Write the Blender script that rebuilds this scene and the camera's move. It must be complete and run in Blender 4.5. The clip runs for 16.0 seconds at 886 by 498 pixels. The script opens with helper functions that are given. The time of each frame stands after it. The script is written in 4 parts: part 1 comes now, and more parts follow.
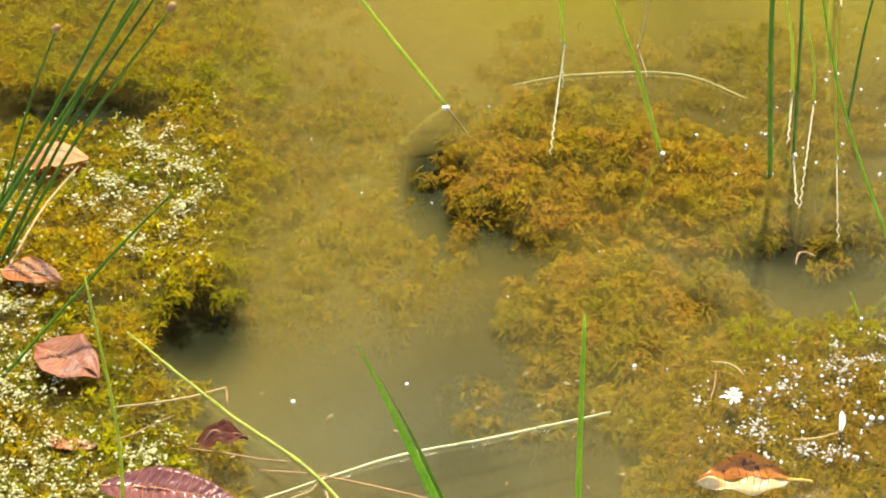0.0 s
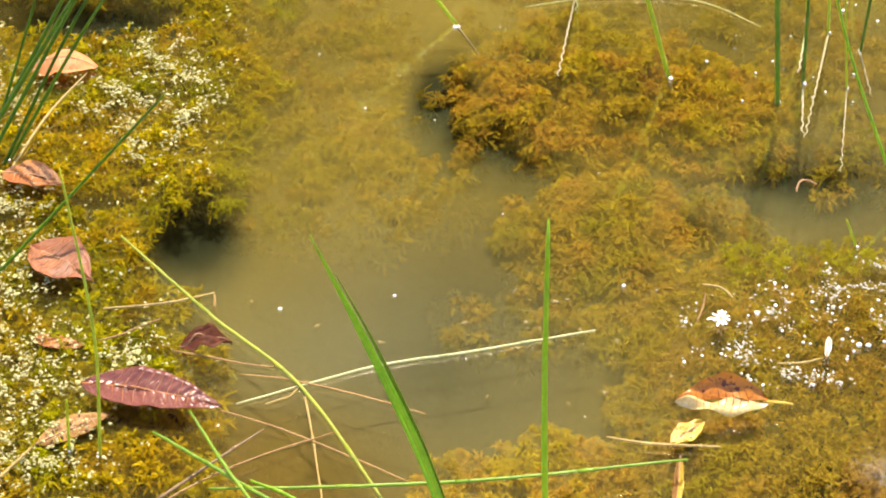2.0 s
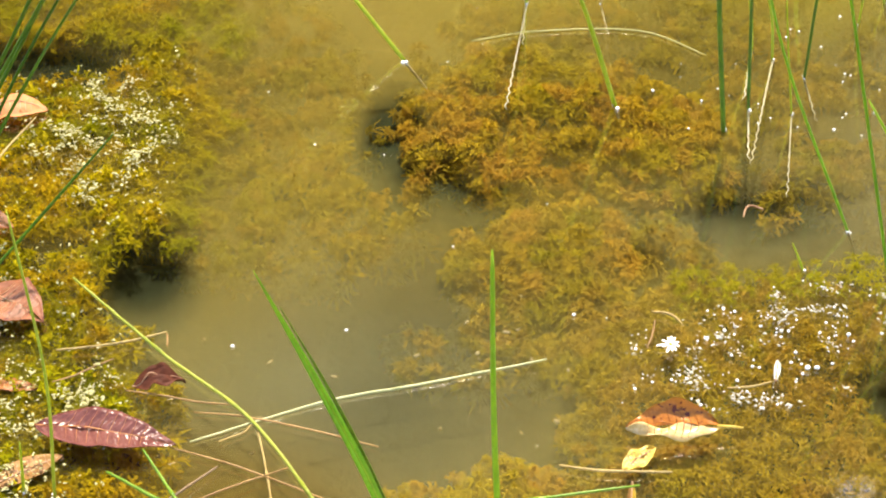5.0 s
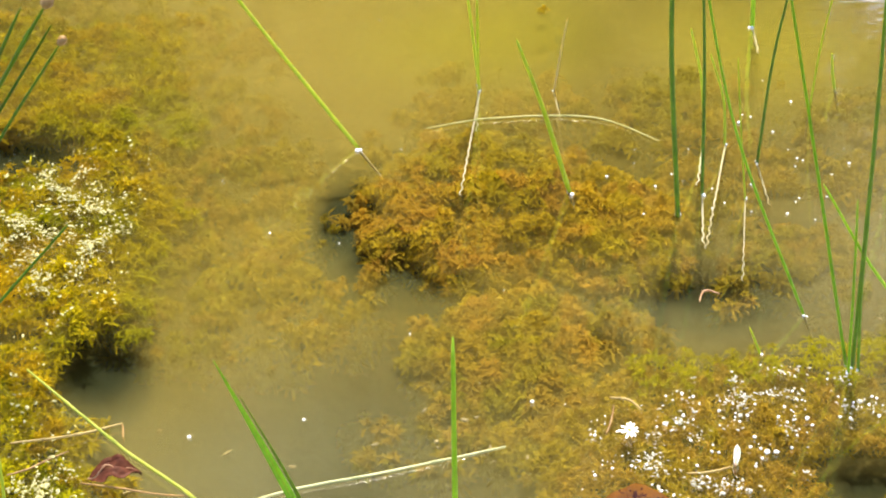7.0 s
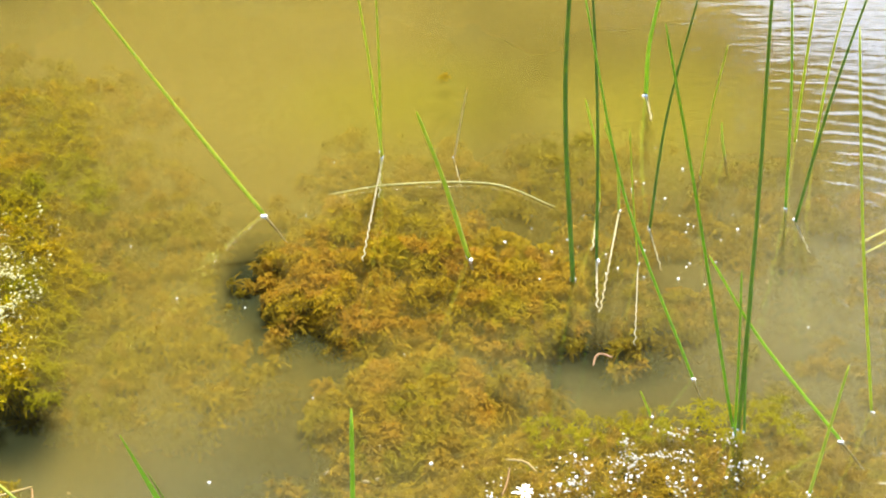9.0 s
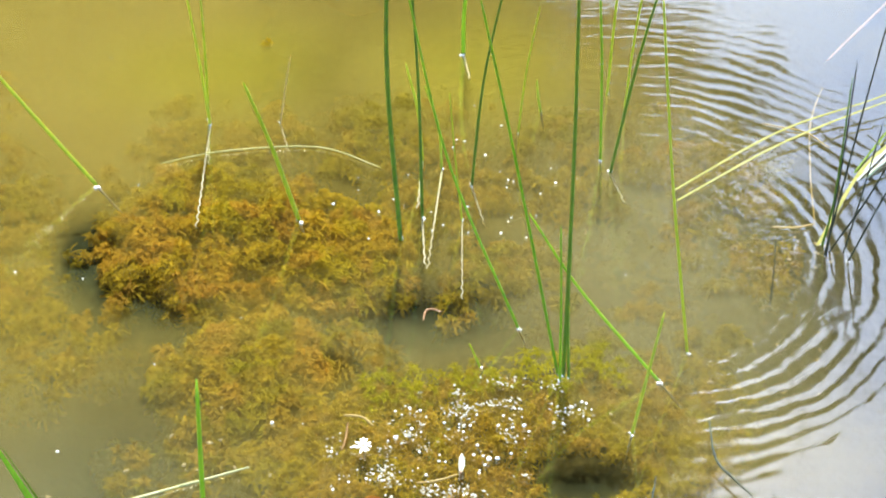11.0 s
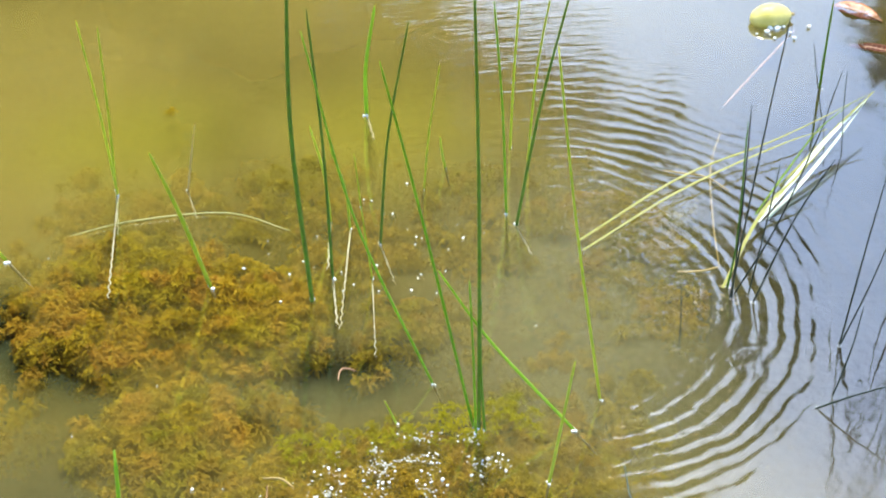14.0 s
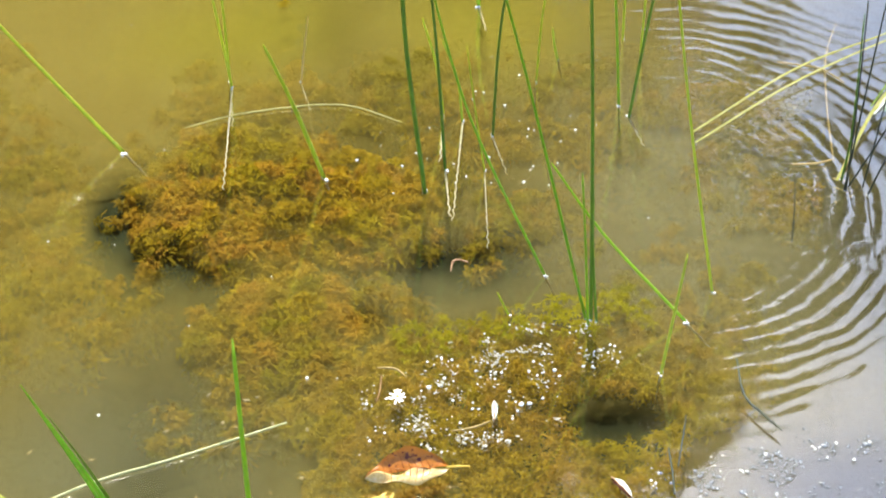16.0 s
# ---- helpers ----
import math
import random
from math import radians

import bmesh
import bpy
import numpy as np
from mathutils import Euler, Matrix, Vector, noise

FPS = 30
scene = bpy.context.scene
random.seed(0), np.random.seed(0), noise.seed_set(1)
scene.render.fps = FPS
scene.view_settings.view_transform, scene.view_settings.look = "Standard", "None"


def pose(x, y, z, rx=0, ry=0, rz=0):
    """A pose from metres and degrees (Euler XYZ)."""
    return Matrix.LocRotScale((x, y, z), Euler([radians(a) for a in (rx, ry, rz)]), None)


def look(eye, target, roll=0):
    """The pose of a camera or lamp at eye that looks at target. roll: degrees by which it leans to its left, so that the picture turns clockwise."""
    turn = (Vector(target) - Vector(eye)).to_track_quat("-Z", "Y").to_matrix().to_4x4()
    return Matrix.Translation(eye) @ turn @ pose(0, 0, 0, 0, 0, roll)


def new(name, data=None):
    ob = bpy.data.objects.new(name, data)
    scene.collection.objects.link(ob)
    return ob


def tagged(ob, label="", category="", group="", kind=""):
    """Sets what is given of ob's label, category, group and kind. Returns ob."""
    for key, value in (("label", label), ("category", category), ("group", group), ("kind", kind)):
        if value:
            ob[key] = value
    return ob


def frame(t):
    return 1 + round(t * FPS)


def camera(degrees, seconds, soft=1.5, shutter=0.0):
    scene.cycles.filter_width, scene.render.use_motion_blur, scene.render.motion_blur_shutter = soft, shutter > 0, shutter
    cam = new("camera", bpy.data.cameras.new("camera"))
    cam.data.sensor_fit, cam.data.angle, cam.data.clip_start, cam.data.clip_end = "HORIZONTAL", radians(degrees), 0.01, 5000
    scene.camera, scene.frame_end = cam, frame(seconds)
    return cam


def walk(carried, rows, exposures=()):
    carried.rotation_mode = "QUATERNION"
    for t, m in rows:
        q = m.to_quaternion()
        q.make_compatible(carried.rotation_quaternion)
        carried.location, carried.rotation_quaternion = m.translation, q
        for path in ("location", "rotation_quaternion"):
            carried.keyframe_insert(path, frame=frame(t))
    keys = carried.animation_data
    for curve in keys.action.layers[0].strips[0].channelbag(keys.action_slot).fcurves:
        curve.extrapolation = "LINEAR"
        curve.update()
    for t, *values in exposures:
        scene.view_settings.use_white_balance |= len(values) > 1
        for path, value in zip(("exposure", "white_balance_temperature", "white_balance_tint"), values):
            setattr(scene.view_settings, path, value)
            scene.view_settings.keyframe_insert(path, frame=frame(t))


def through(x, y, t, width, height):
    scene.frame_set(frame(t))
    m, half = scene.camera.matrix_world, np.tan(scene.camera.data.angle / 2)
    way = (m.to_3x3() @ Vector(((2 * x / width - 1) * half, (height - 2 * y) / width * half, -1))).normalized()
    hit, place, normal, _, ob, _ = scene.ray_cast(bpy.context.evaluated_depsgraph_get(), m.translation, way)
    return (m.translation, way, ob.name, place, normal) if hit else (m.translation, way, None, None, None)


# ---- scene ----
cam = camera(24.5, 16.0, soft=1.9)
PATH = [
    (0, (-0.048, 0.039, 1.538), (-0.109, 1.545, 0.224), -1.5),
    (0.5, (-0.037, 0.041, 1.535), (-0.09, 1.542, 0.215), -1.4),
    (1, (-0.017, 0.032, 1.529), (-0.151, 1.512, 0.191), -3.0),
    (1.5, (0.027, 0.019, 1.51), (-0.114, 1.505, 0.18), -1.7),
    (2, (0.059, 0.013, 1.495), (-0.09, 1.49, 0.154), -1.9),
    (2.5, (0.063, 0.01, 1.488), (-0.107, 1.474, 0.136), -1.7),
    (3, (0.061, 0.009, 1.488), (-0.093, 1.463, 0.123), -1.7),
    (3.5, (0.067, 0.011, 1.487), (-0.062, 1.472, 0.128), -1.5),
    (4, (0.075, 0.006, 1.489), (-0.04, 1.473, 0.135), -1.6),
    (4.5, (0.077, 0.001, 1.492), (-0.066, 1.465, 0.137), -2.3),
    (5, (0.081, 0.002, 1.501), (-0.039, 1.504, 0.186), -2.5),
    (5.2, (0.081, -0.001, 1.503), (-0.006, 1.525, 0.213), -1.8),
    (7.5, (0.067, 0.007, 1.497), (0.0, 1.568, 0.249), -1.7),
    (8, (0.081, 0.003, 1.52), (-0.057, 1.564, 0.277), -3.2),
    (8.5, (0.072, -0.011, 1.557), (-0.001, 1.538, 0.294), -1.3),
    (9, (0.084, -0.032, 1.572), (0.102, 1.55, 0.348), 0.2),
    (9.5, (0.084, -0.05, 1.594), (0.21, 1.489, 0.322), 1.0),
    (9.7, (0.077, -0.057, 1.6), (0.225, 1.485, 0.335), 1.6),
    (11.8, (0.071, -0.091, 1.673), (0.28, 1.423, 0.383), 1.4),
    (12, (0.071, -0.091, 1.673), (0.278, 1.411, 0.368), 1.1),
    (12.5, (0.074, -0.094, 1.681), (0.288, 1.398, 0.366), 1.0),
    (13, (0.072, -0.083, 1.682), (0.371, 1.444, 0.425), 2.7),
    (13.5, (0.075, -0.098, 1.679), (0.403, 1.449, 0.454), 2.9),
    (14, (0.074, -0.106, 1.676), (0.351, 1.449, 0.449), 1.2),
    (14.5, (0.078, -0.113, 1.677), (0.349, 1.435, 0.44), 0.4),
    (15, (0.074, -0.11, 1.671), (0.301, 1.429, 0.415), -0.5),
    (15.5, (0.077, -0.112, 1.669), (0.236, 1.416, 0.389), -1.2),
    (16, (0.066, -0.112, 1.682), (0.23, 1.391, 0.373), -1.1),
]
walk(cam, [(t, look(eye, target, roll)) for t, eye, target, roll in PATH],
     exposures=[(0.0, 1.43, 7050, 12), (2.5, 1.47, 7450, 16), (5.0, 1.48, 7200, 13), (7.6, 1.64, 7000, 10), (9.0, 1.65, 6800, 8), (9.5, 1.55, 6700, 7), (12.5, 1.60, 6050, 4), (14.0, 1.40, 6050, 4), (16.0, 1.36, 6450, 8)])

# ---- sky and sun ----
SUN_EL, SUN_AZ = 66.0, 3.0          # degrees above the water; right of straight ahead
world = bpy.data.worlds.new("sky")
scene.world = world
world.use_nodes = True
wn = world.node_tree
wn.nodes.clear()
sky = wn.nodes.new("ShaderNodeTexSky")
sky.sky_type = "NISHITA"
sky.sun_disc = False
sky.sun_elevation = radians(SUN_EL)
sky.sun_rotation = radians(SUN_AZ)
sky.air_density, sky.dust_density, sky.ozone_density = 1.0, 2.2, 3.5
wbg = wn.nodes.new("ShaderNodeBackground")
wbg.inputs["Strength"].default_value = 0.15
wout = wn.nodes.new("ShaderNodeOutputWorld")
wn.links.new(sky.outputs[0], wbg.inputs["Color"])
wn.links.new(wbg.outputs[0], wout.inputs["Surface"])

sun_data = bpy.data.lights.new("sun", "SUN")
sun_data.energy, sun_data.angle, sun_data.color = 3.6, radians(3.0), (1.0, 0.93, 0.80)
sun = new("sun", sun_data)
_el, _az = radians(SUN_EL), radians(SUN_AZ)
sun.matrix_world = look((20 * math.sin(_az) * math.cos(_el), 20 * math.cos(_az) * math.cos(_el), 20 * math.sin(_el)), (0, 0, 0))


# ---- materials ----
class Nodes:
    """A small hand for building node materials."""

    def __init__(self, name):
        self.mat = bpy.data.materials.new(name)
        self.mat.use_nodes = True
        self.t = self.mat.node_tree
        self.t.nodes.clear()
        self.out = self.t.nodes.new("ShaderNodeOutputMaterial")

    def add(self, kind, **sockets):
        n = self.t.nodes.new("ShaderNode" + kind)
        for k, v in sockets.items():
            self.put(n, k.replace("_", " "), v)
        return n

    def put(self, n, key, v):
        sock = n.inputs[int(key)] if key.isdigit() else n.inputs[key]
        if isinstance(v, bpy.types.NodeSocket):
            self.t.links.new(v, sock)
        else:
            sock.default_value = v

    def math(self, op, a, b=0.0, c=0.0):
        n = self.t.nodes.new("ShaderNodeMath")
        n.operation = op
        for i, v in enumerate((a, b, c)):
            self.put(n, str(i), v)
        return n.outputs[0]

    def where(self):
        return self.t.nodes.new("ShaderNodeNewGeometry").outputs["Position"]

    def noise(self, scale, detail=4.0, rough=0.55, vec=None):
        n = self.t.nodes.new("ShaderNodeTexNoise")
        self.put(n, "Vector", vec if vec is not None else self.where())
        n.inputs["Scale"].default_value, n.inputs["Detail"].default_value, n.inputs["Roughness"].default_value = scale, detail, rough
        return n.outputs["Fac"]

    def ramp(self, fac, *stops):
        n = self.t.nodes.new("ShaderNodeValToRGB")
        while len(n.color_ramp.elements) < len(stops):
            n.color_ramp.elements.new(0.5)
        for e, (p, c) in zip(n.color_ramp.elements, stops):
            e.position, e.color = p, (*c, 1) if len(c) == 3 else c
        self.put(n, "Fac", fac)
        return n.outputs["Color"]

    def mix(self, fac, a, b, mode="MIX"):
        n = self.t.nodes.new("ShaderNodeMix")
        n.data_type, n.blend_type = "RGBA", mode
        self.put(n, "0", fac)
        self.put(n, "6", a)
        self.put(n, "7", b)
        return n.outputs[2]

    def bump(self, height, dist):
        n = self.t.nodes.new("ShaderNodeBump")
        n.inputs["Strength"].default_value, n.inputs["Distance"].default_value = 1.0, dist
        self.put(n, "Height", height)
        return n.outputs["Normal"]

    def done(self, shader):
        self.t.links.new(shader, self.out.inputs["Surface"])
        return self.mat


def grey(v):
    return (v, v, v)


def plant(name, dark, light, rough=0.45, through=0.25, streak=60.0, spots=None, spec=0.5):
    """Stalk, blade or dead leaf: two colours by fine fibres and by blotches, part of the light going through."""
    n = Nodes(name)
    fine = n.noise(streak * 6, 3.0, 0.6)
    broad = n.noise(streak, 3.0, 0.6)
    rnd = n.add("ObjectInfo").outputs["Random"]
    f = n.math("ADD", n.math("MULTIPLY", fine, 0.45), n.math("MULTIPLY", broad, 0.55))
    f = n.math("ADD", f, n.math("MULTIPLY", n.math("SUBTRACT", rnd, 0.5), 0.25))
    col = n.ramp(f, (0.32, dark), (0.68, light))
    if spots:
        s = n.noise(streak * 3.1, 2.0, 0.5)
        col = n.mix(n.ramp(s, (0.60, (0, 0, 0)), (0.68, (1, 1, 1))), col, (*spots, 1))
    b = n.bump(fine, 0.0006)
    p = n.add("BsdfPrincipled", Base_Color=col, Roughness=rough, Normal=b)
    p.inputs["Specular IOR Level"].default_value = spec
    tr = n.add("BsdfTranslucent", Color=col)
    return n.done(n.add("MixShader", **{"0": through, "1": p.outputs[0], "2": tr.outputs[0]}).outputs[0])


GREEN = plant("reed_green", (0.19, 0.38, 0.010), (0.40, 0.60, 0.035), 0.3, 0.45)
DEEP = plant("reed_deep_green", (0.07, 0.17, 0.010), (0.19, 0.33, 0.025), 0.3, 0.4)
PALE = plant("reed_pale_green", (0.34, 0.43, 0.014), (0.57, 0.63, 0.05), 0.35, 0.45)
FRESH = plant("stem_fresh_green", (0.13, 0.26, 0.012), (0.28, 0.42, 0.035), 0.35, 0.3)
AGED = plant("stem_olive_green", (0.18, 0.24, 0.012), (0.38, 0.41, 0.045), 0.4, 0.25)
YELLOW = plant("reed_yellow_green", (0.32, 0.40, 0.012), (0.60, 0.64, 0.045), 0.4)
BLADE = plant("blade_deep_green", (0.045, 0.12, 0.006), (0.12, 0.24, 0.012), 0.45, 0.35, spec=0.2)
BROAD = plant("blade_bright_green", (0.12, 0.38, 0.008), (0.36, 0.64, 0.04), 0.35, 0.4, spec=0.5)
# Shade of the backlit reeds against the mirrored sky, put into the colour.
DARK = plant("reed_silhouette_dark", (0.012, 0.02, 0.012), (0.035, 0.05, 0.03), 0.5, 0.05)
DRY = plant("straw_dry", (0.32, 0.22, 0.06), (0.54, 0.41, 0.15), 0.55)
BROWN = plant("stalk_brown", (0.17, 0.085, 0.02), (0.34, 0.20, 0.06), 0.5, 0.1)
DARKWOOD = plant("twig_dark", (0.06, 0.04, 0.02), (0.2, 0.12, 0.05), 0.6, 0.0)
WHITE = plant("blade_bleached", (0.48, 0.60, 0.50), (0.84, 0.88, 0.82), 0.35, 0.3)
PINK = plant("root_pink", (0.42, 0.2, 0.12), (0.66, 0.42, 0.3), 0.5, 0.2)
OLIVE = plant("blade_olive", (0.28, 0.27, 0.07), (0.45, 0.43, 0.16), 0.45, 0.3)
STRAW = plant("stem_straw_green", (0.34, 0.36, 0.14), (0.52, 0.52, 0.26), 0.4, 0.2)
# Pale colour of sunken feet and of reed reflections drawn as strands.
FOOT_REFLECTION = plant("pale_foot_and_reflection", (0.46, 0.40, 0.22), (0.88, 0.85, 0.70), 0.4, 0.2, 140.0)


def weed_material(name, dark, mid, light, tint, warm):
    n = Nodes(name)
    isl = n.t.nodes.new("ShaderNodeNewGeometry").outputs["Random Per Island"]
    patch = n.noise(16.0, 4.0, 0.6)
    big = n.noise(4.5, 2.0, 0.5)
    f = n.math("ADD", n.math("MULTIPLY", isl, 0.5), n.math("MULTIPLY", patch, 0.5))
    col = n.ramp(f, (0.18, dark), (0.5, mid), (0.82, light))
    col = n.mix(n.ramp(big, (0.42, (0, 0, 0)), (0.62, grey(0.8))), col, (*tint, 1))
    cell = n.add("TexVoronoi", Vector=n.where())
    cell.inputs["Scale"].default_value = 26.0
    pick = n.add("SeparateColor", Color=cell.outputs["Color"]).outputs[0]
    col = n.mix(n.ramp(pick, (0.35, (0, 0, 0)), (0.9, grey(0.55))), col, (*warm, 1))
    p = n.add("BsdfPrincipled", Base_Color=col, Roughness=0.85)
    p.inputs["Specular IOR Level"].default_value = 0.08
    tr = n.add("BsdfTranslucent", Color=col)
    return n.done(n.add("MixShader", **{"0": 0.45, "1": p.outputs[0], "2": tr.outputs[0]}).outputs[0])


WEED_LEFT = weed_material("weed_olive", (0.25, 0.20, 0.004), (0.45, 0.36, 0.006), (0.66, 0.53, 0.018), (0.29, 0.31, 0.006), (0.50, 0.29, 0.012))
WEED_MOUND = weed_material("weed_amber", (0.25, 0.165, 0.008), (0.48, 0.34, 0.016), (0.73, 0.54, 0.038), (0.43, 0.35, 0.012), (0.58, 0.285, 0.045))
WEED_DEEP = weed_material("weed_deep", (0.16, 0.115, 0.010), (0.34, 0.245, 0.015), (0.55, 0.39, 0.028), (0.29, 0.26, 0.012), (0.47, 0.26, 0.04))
WEED_RIGHT = weed_material("weed_bronze", (0.19, 0.125, 0.014), (0.40, 0.285, 0.022), (0.63, 0.47, 0.05), (0.32, 0.29, 0.012), (0.47, 0.26, 0.05))


def spot(n, cx, cy, rx, ry):
    """1 in the middle of an oval on the plan, falling softly to 0 at twice its reach."""
    m = n.add("Mapping", Vector=n.where())
    m.inputs["Location"].default_value = (-cx / rx, -cy / ry, 0)
    m.inputs["Scale"].default_value = (1 / rx, 1 / ry, 0)
    d = n.add("VectorMath", **{"0": m.outputs[0]})
    d.operation = "LENGTH"
    r = n.math("ADD", d.outputs["Value"], n.math("MULTIPLY", n.math("SUBTRACT", n.noise(5.0, 3.0), 0.5), 0.9))
    k = n.t.nodes.new("ShaderNodeMapRange")
    k.interpolation_type = "SMOOTHSTEP"
    n.put(k, "Value", r)
    k.inputs["From Min"].default_value, k.inputs["From Max"].default_value = 2.0, 0.0
    return k.outputs[0]


def water_material():
    n = Nodes("water_surface")
    pos = n.where()
    h = None
    # spreading rings: centre, inner and outer reach, wavelength, height
    for cx, cy, r0, r1, wl, amp in ((0.565, 1.90, 0.17, 0.74, 0.024, 0.00013),
                                    (0.31, 1.845, 0.01, 0.07, 0.012, 0.00008), (0.07, 1.62, 0.045, 0.075, 0.014, 0.00010)):
        d = n.add("VectorMath", **{"0": pos, "1": (cx, cy, 0.0)})
        d.operation = "DISTANCE"
        r = d.outputs["Value"]
        wob = n.math("ADD", r, n.math("MULTIPLY", n.noise(7.0, 3.0), 0.055))
        s = n.math("SINE", n.math("MULTIPLY", wob, 2 * math.pi / wl))
        m = n.t.nodes.new("ShaderNodeMapRange")
        m.interpolation_type = "SMOOTHSTEP"
        n.put(m, "Value", r)
        m.inputs["From Min"].default_value, m.inputs["From Max"].default_value = r1, r1 * 0.35
        k = n.t.nodes.new("ShaderNodeMapRange")
        k.interpolation_type = "SMOOTHSTEP"
        n.put(k, "Value", r)
        k.inputs["From Min"].default_value, k.inputs["From Max"].default_value = r0, r0 * 1.5
        w = n.math("MULTIPLY", n.math("MULTIPLY", s, amp), n.math("MULTIPLY", m.outputs[0], k.outputs[0]))
        patchy = n.t.nodes.new("ShaderNodeMapRange")
        n.put(patchy, "Value", n.noise(6.5, 2.0))
        patchy.inputs["From Min"].default_value, patchy.inputs["From Max"].default_value = (0.33, 0.52) if h is None else (0.38, 0.62)
        w = n.math("MULTIPLY", w, patchy.outputs[0])
        if h is None:
            w = n.math("MULTIPLY", w, n.math("MINIMUM", n.math("MULTIPLY", n.math("MAXIMUM", spot(n, 0.78, 2.02, 0.23, 0.42), spot(n, 0.68, 2.42, 0.24, 0.18)), 2.0), 1.0))
        h = w if h is None else n.math("ADD", h, w)
    # fine wind ripples that run across the pond where it lies open
    lie = n.add("Mapping", Vector=pos)
    lie.inputs["Rotation"].default_value = (0, 0, -0.15)
    lie.inputs["Scale"].default_value = (16, 80, 1)
    wind = n.math("MULTIPLY", n.noise(1.0, 2.0, 0.55, lie.outputs[0]), 0.0007)
    h = n.math("ADD", h, n.math("MULTIPLY", wind, spot(n, 0.62, 2.62, 0.30, 0.24)))
    h = n.math("ADD", h, n.math("MULTIPLY", n.noise(20.0, 1.5, 0.45), 0.00035))
    h = n.math("ADD", h, n.math("MULTIPLY", n.math("MULTIPLY", n.noise(58.0, 2.0, 0.5), 0.0008), spot(n, 0.64, 1.86, 0.13, 0.20)))
    h = n.math("ADD", h, n.math("MULTIPLY", n.math("MULTIPLY", n.noise(34.0, 2.0, 0.5), 0.0011), spot(n, -0.20, 1.95, 0.20, 0.28)))
    nor = n.bump(h, 1.0)
    fr = n.add("Fresnel", IOR=1.45, Normal=nor)
    gl = n.add("BsdfGlossy", Roughness=0.055, Normal=nor)
    gl.inputs["Color"].default_value = (1, 1, 1, 1)
    tr = n.add("BsdfTransparent")
    tr.inputs["Color"].default_value = (0.96, 0.97, 0.93, 1)
    fac = n.math("MINIMUM", n.math("MULTIPLY", fr.outputs[0], WATER_GLOSS), 1.0)
    return n.done(n.add("MixShader", **{"0": fac, "1": tr.outputs[0], "2": gl.outputs[0]}).outputs[0])


WATER_GLOSS = 3.9
WATER = water_material()


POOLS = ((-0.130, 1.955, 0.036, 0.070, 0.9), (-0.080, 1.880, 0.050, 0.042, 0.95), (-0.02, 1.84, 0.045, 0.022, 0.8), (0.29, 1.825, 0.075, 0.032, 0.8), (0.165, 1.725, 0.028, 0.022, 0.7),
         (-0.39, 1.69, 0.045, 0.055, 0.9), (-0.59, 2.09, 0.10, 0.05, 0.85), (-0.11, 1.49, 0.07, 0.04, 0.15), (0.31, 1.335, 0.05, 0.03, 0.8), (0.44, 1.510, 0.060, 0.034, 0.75))


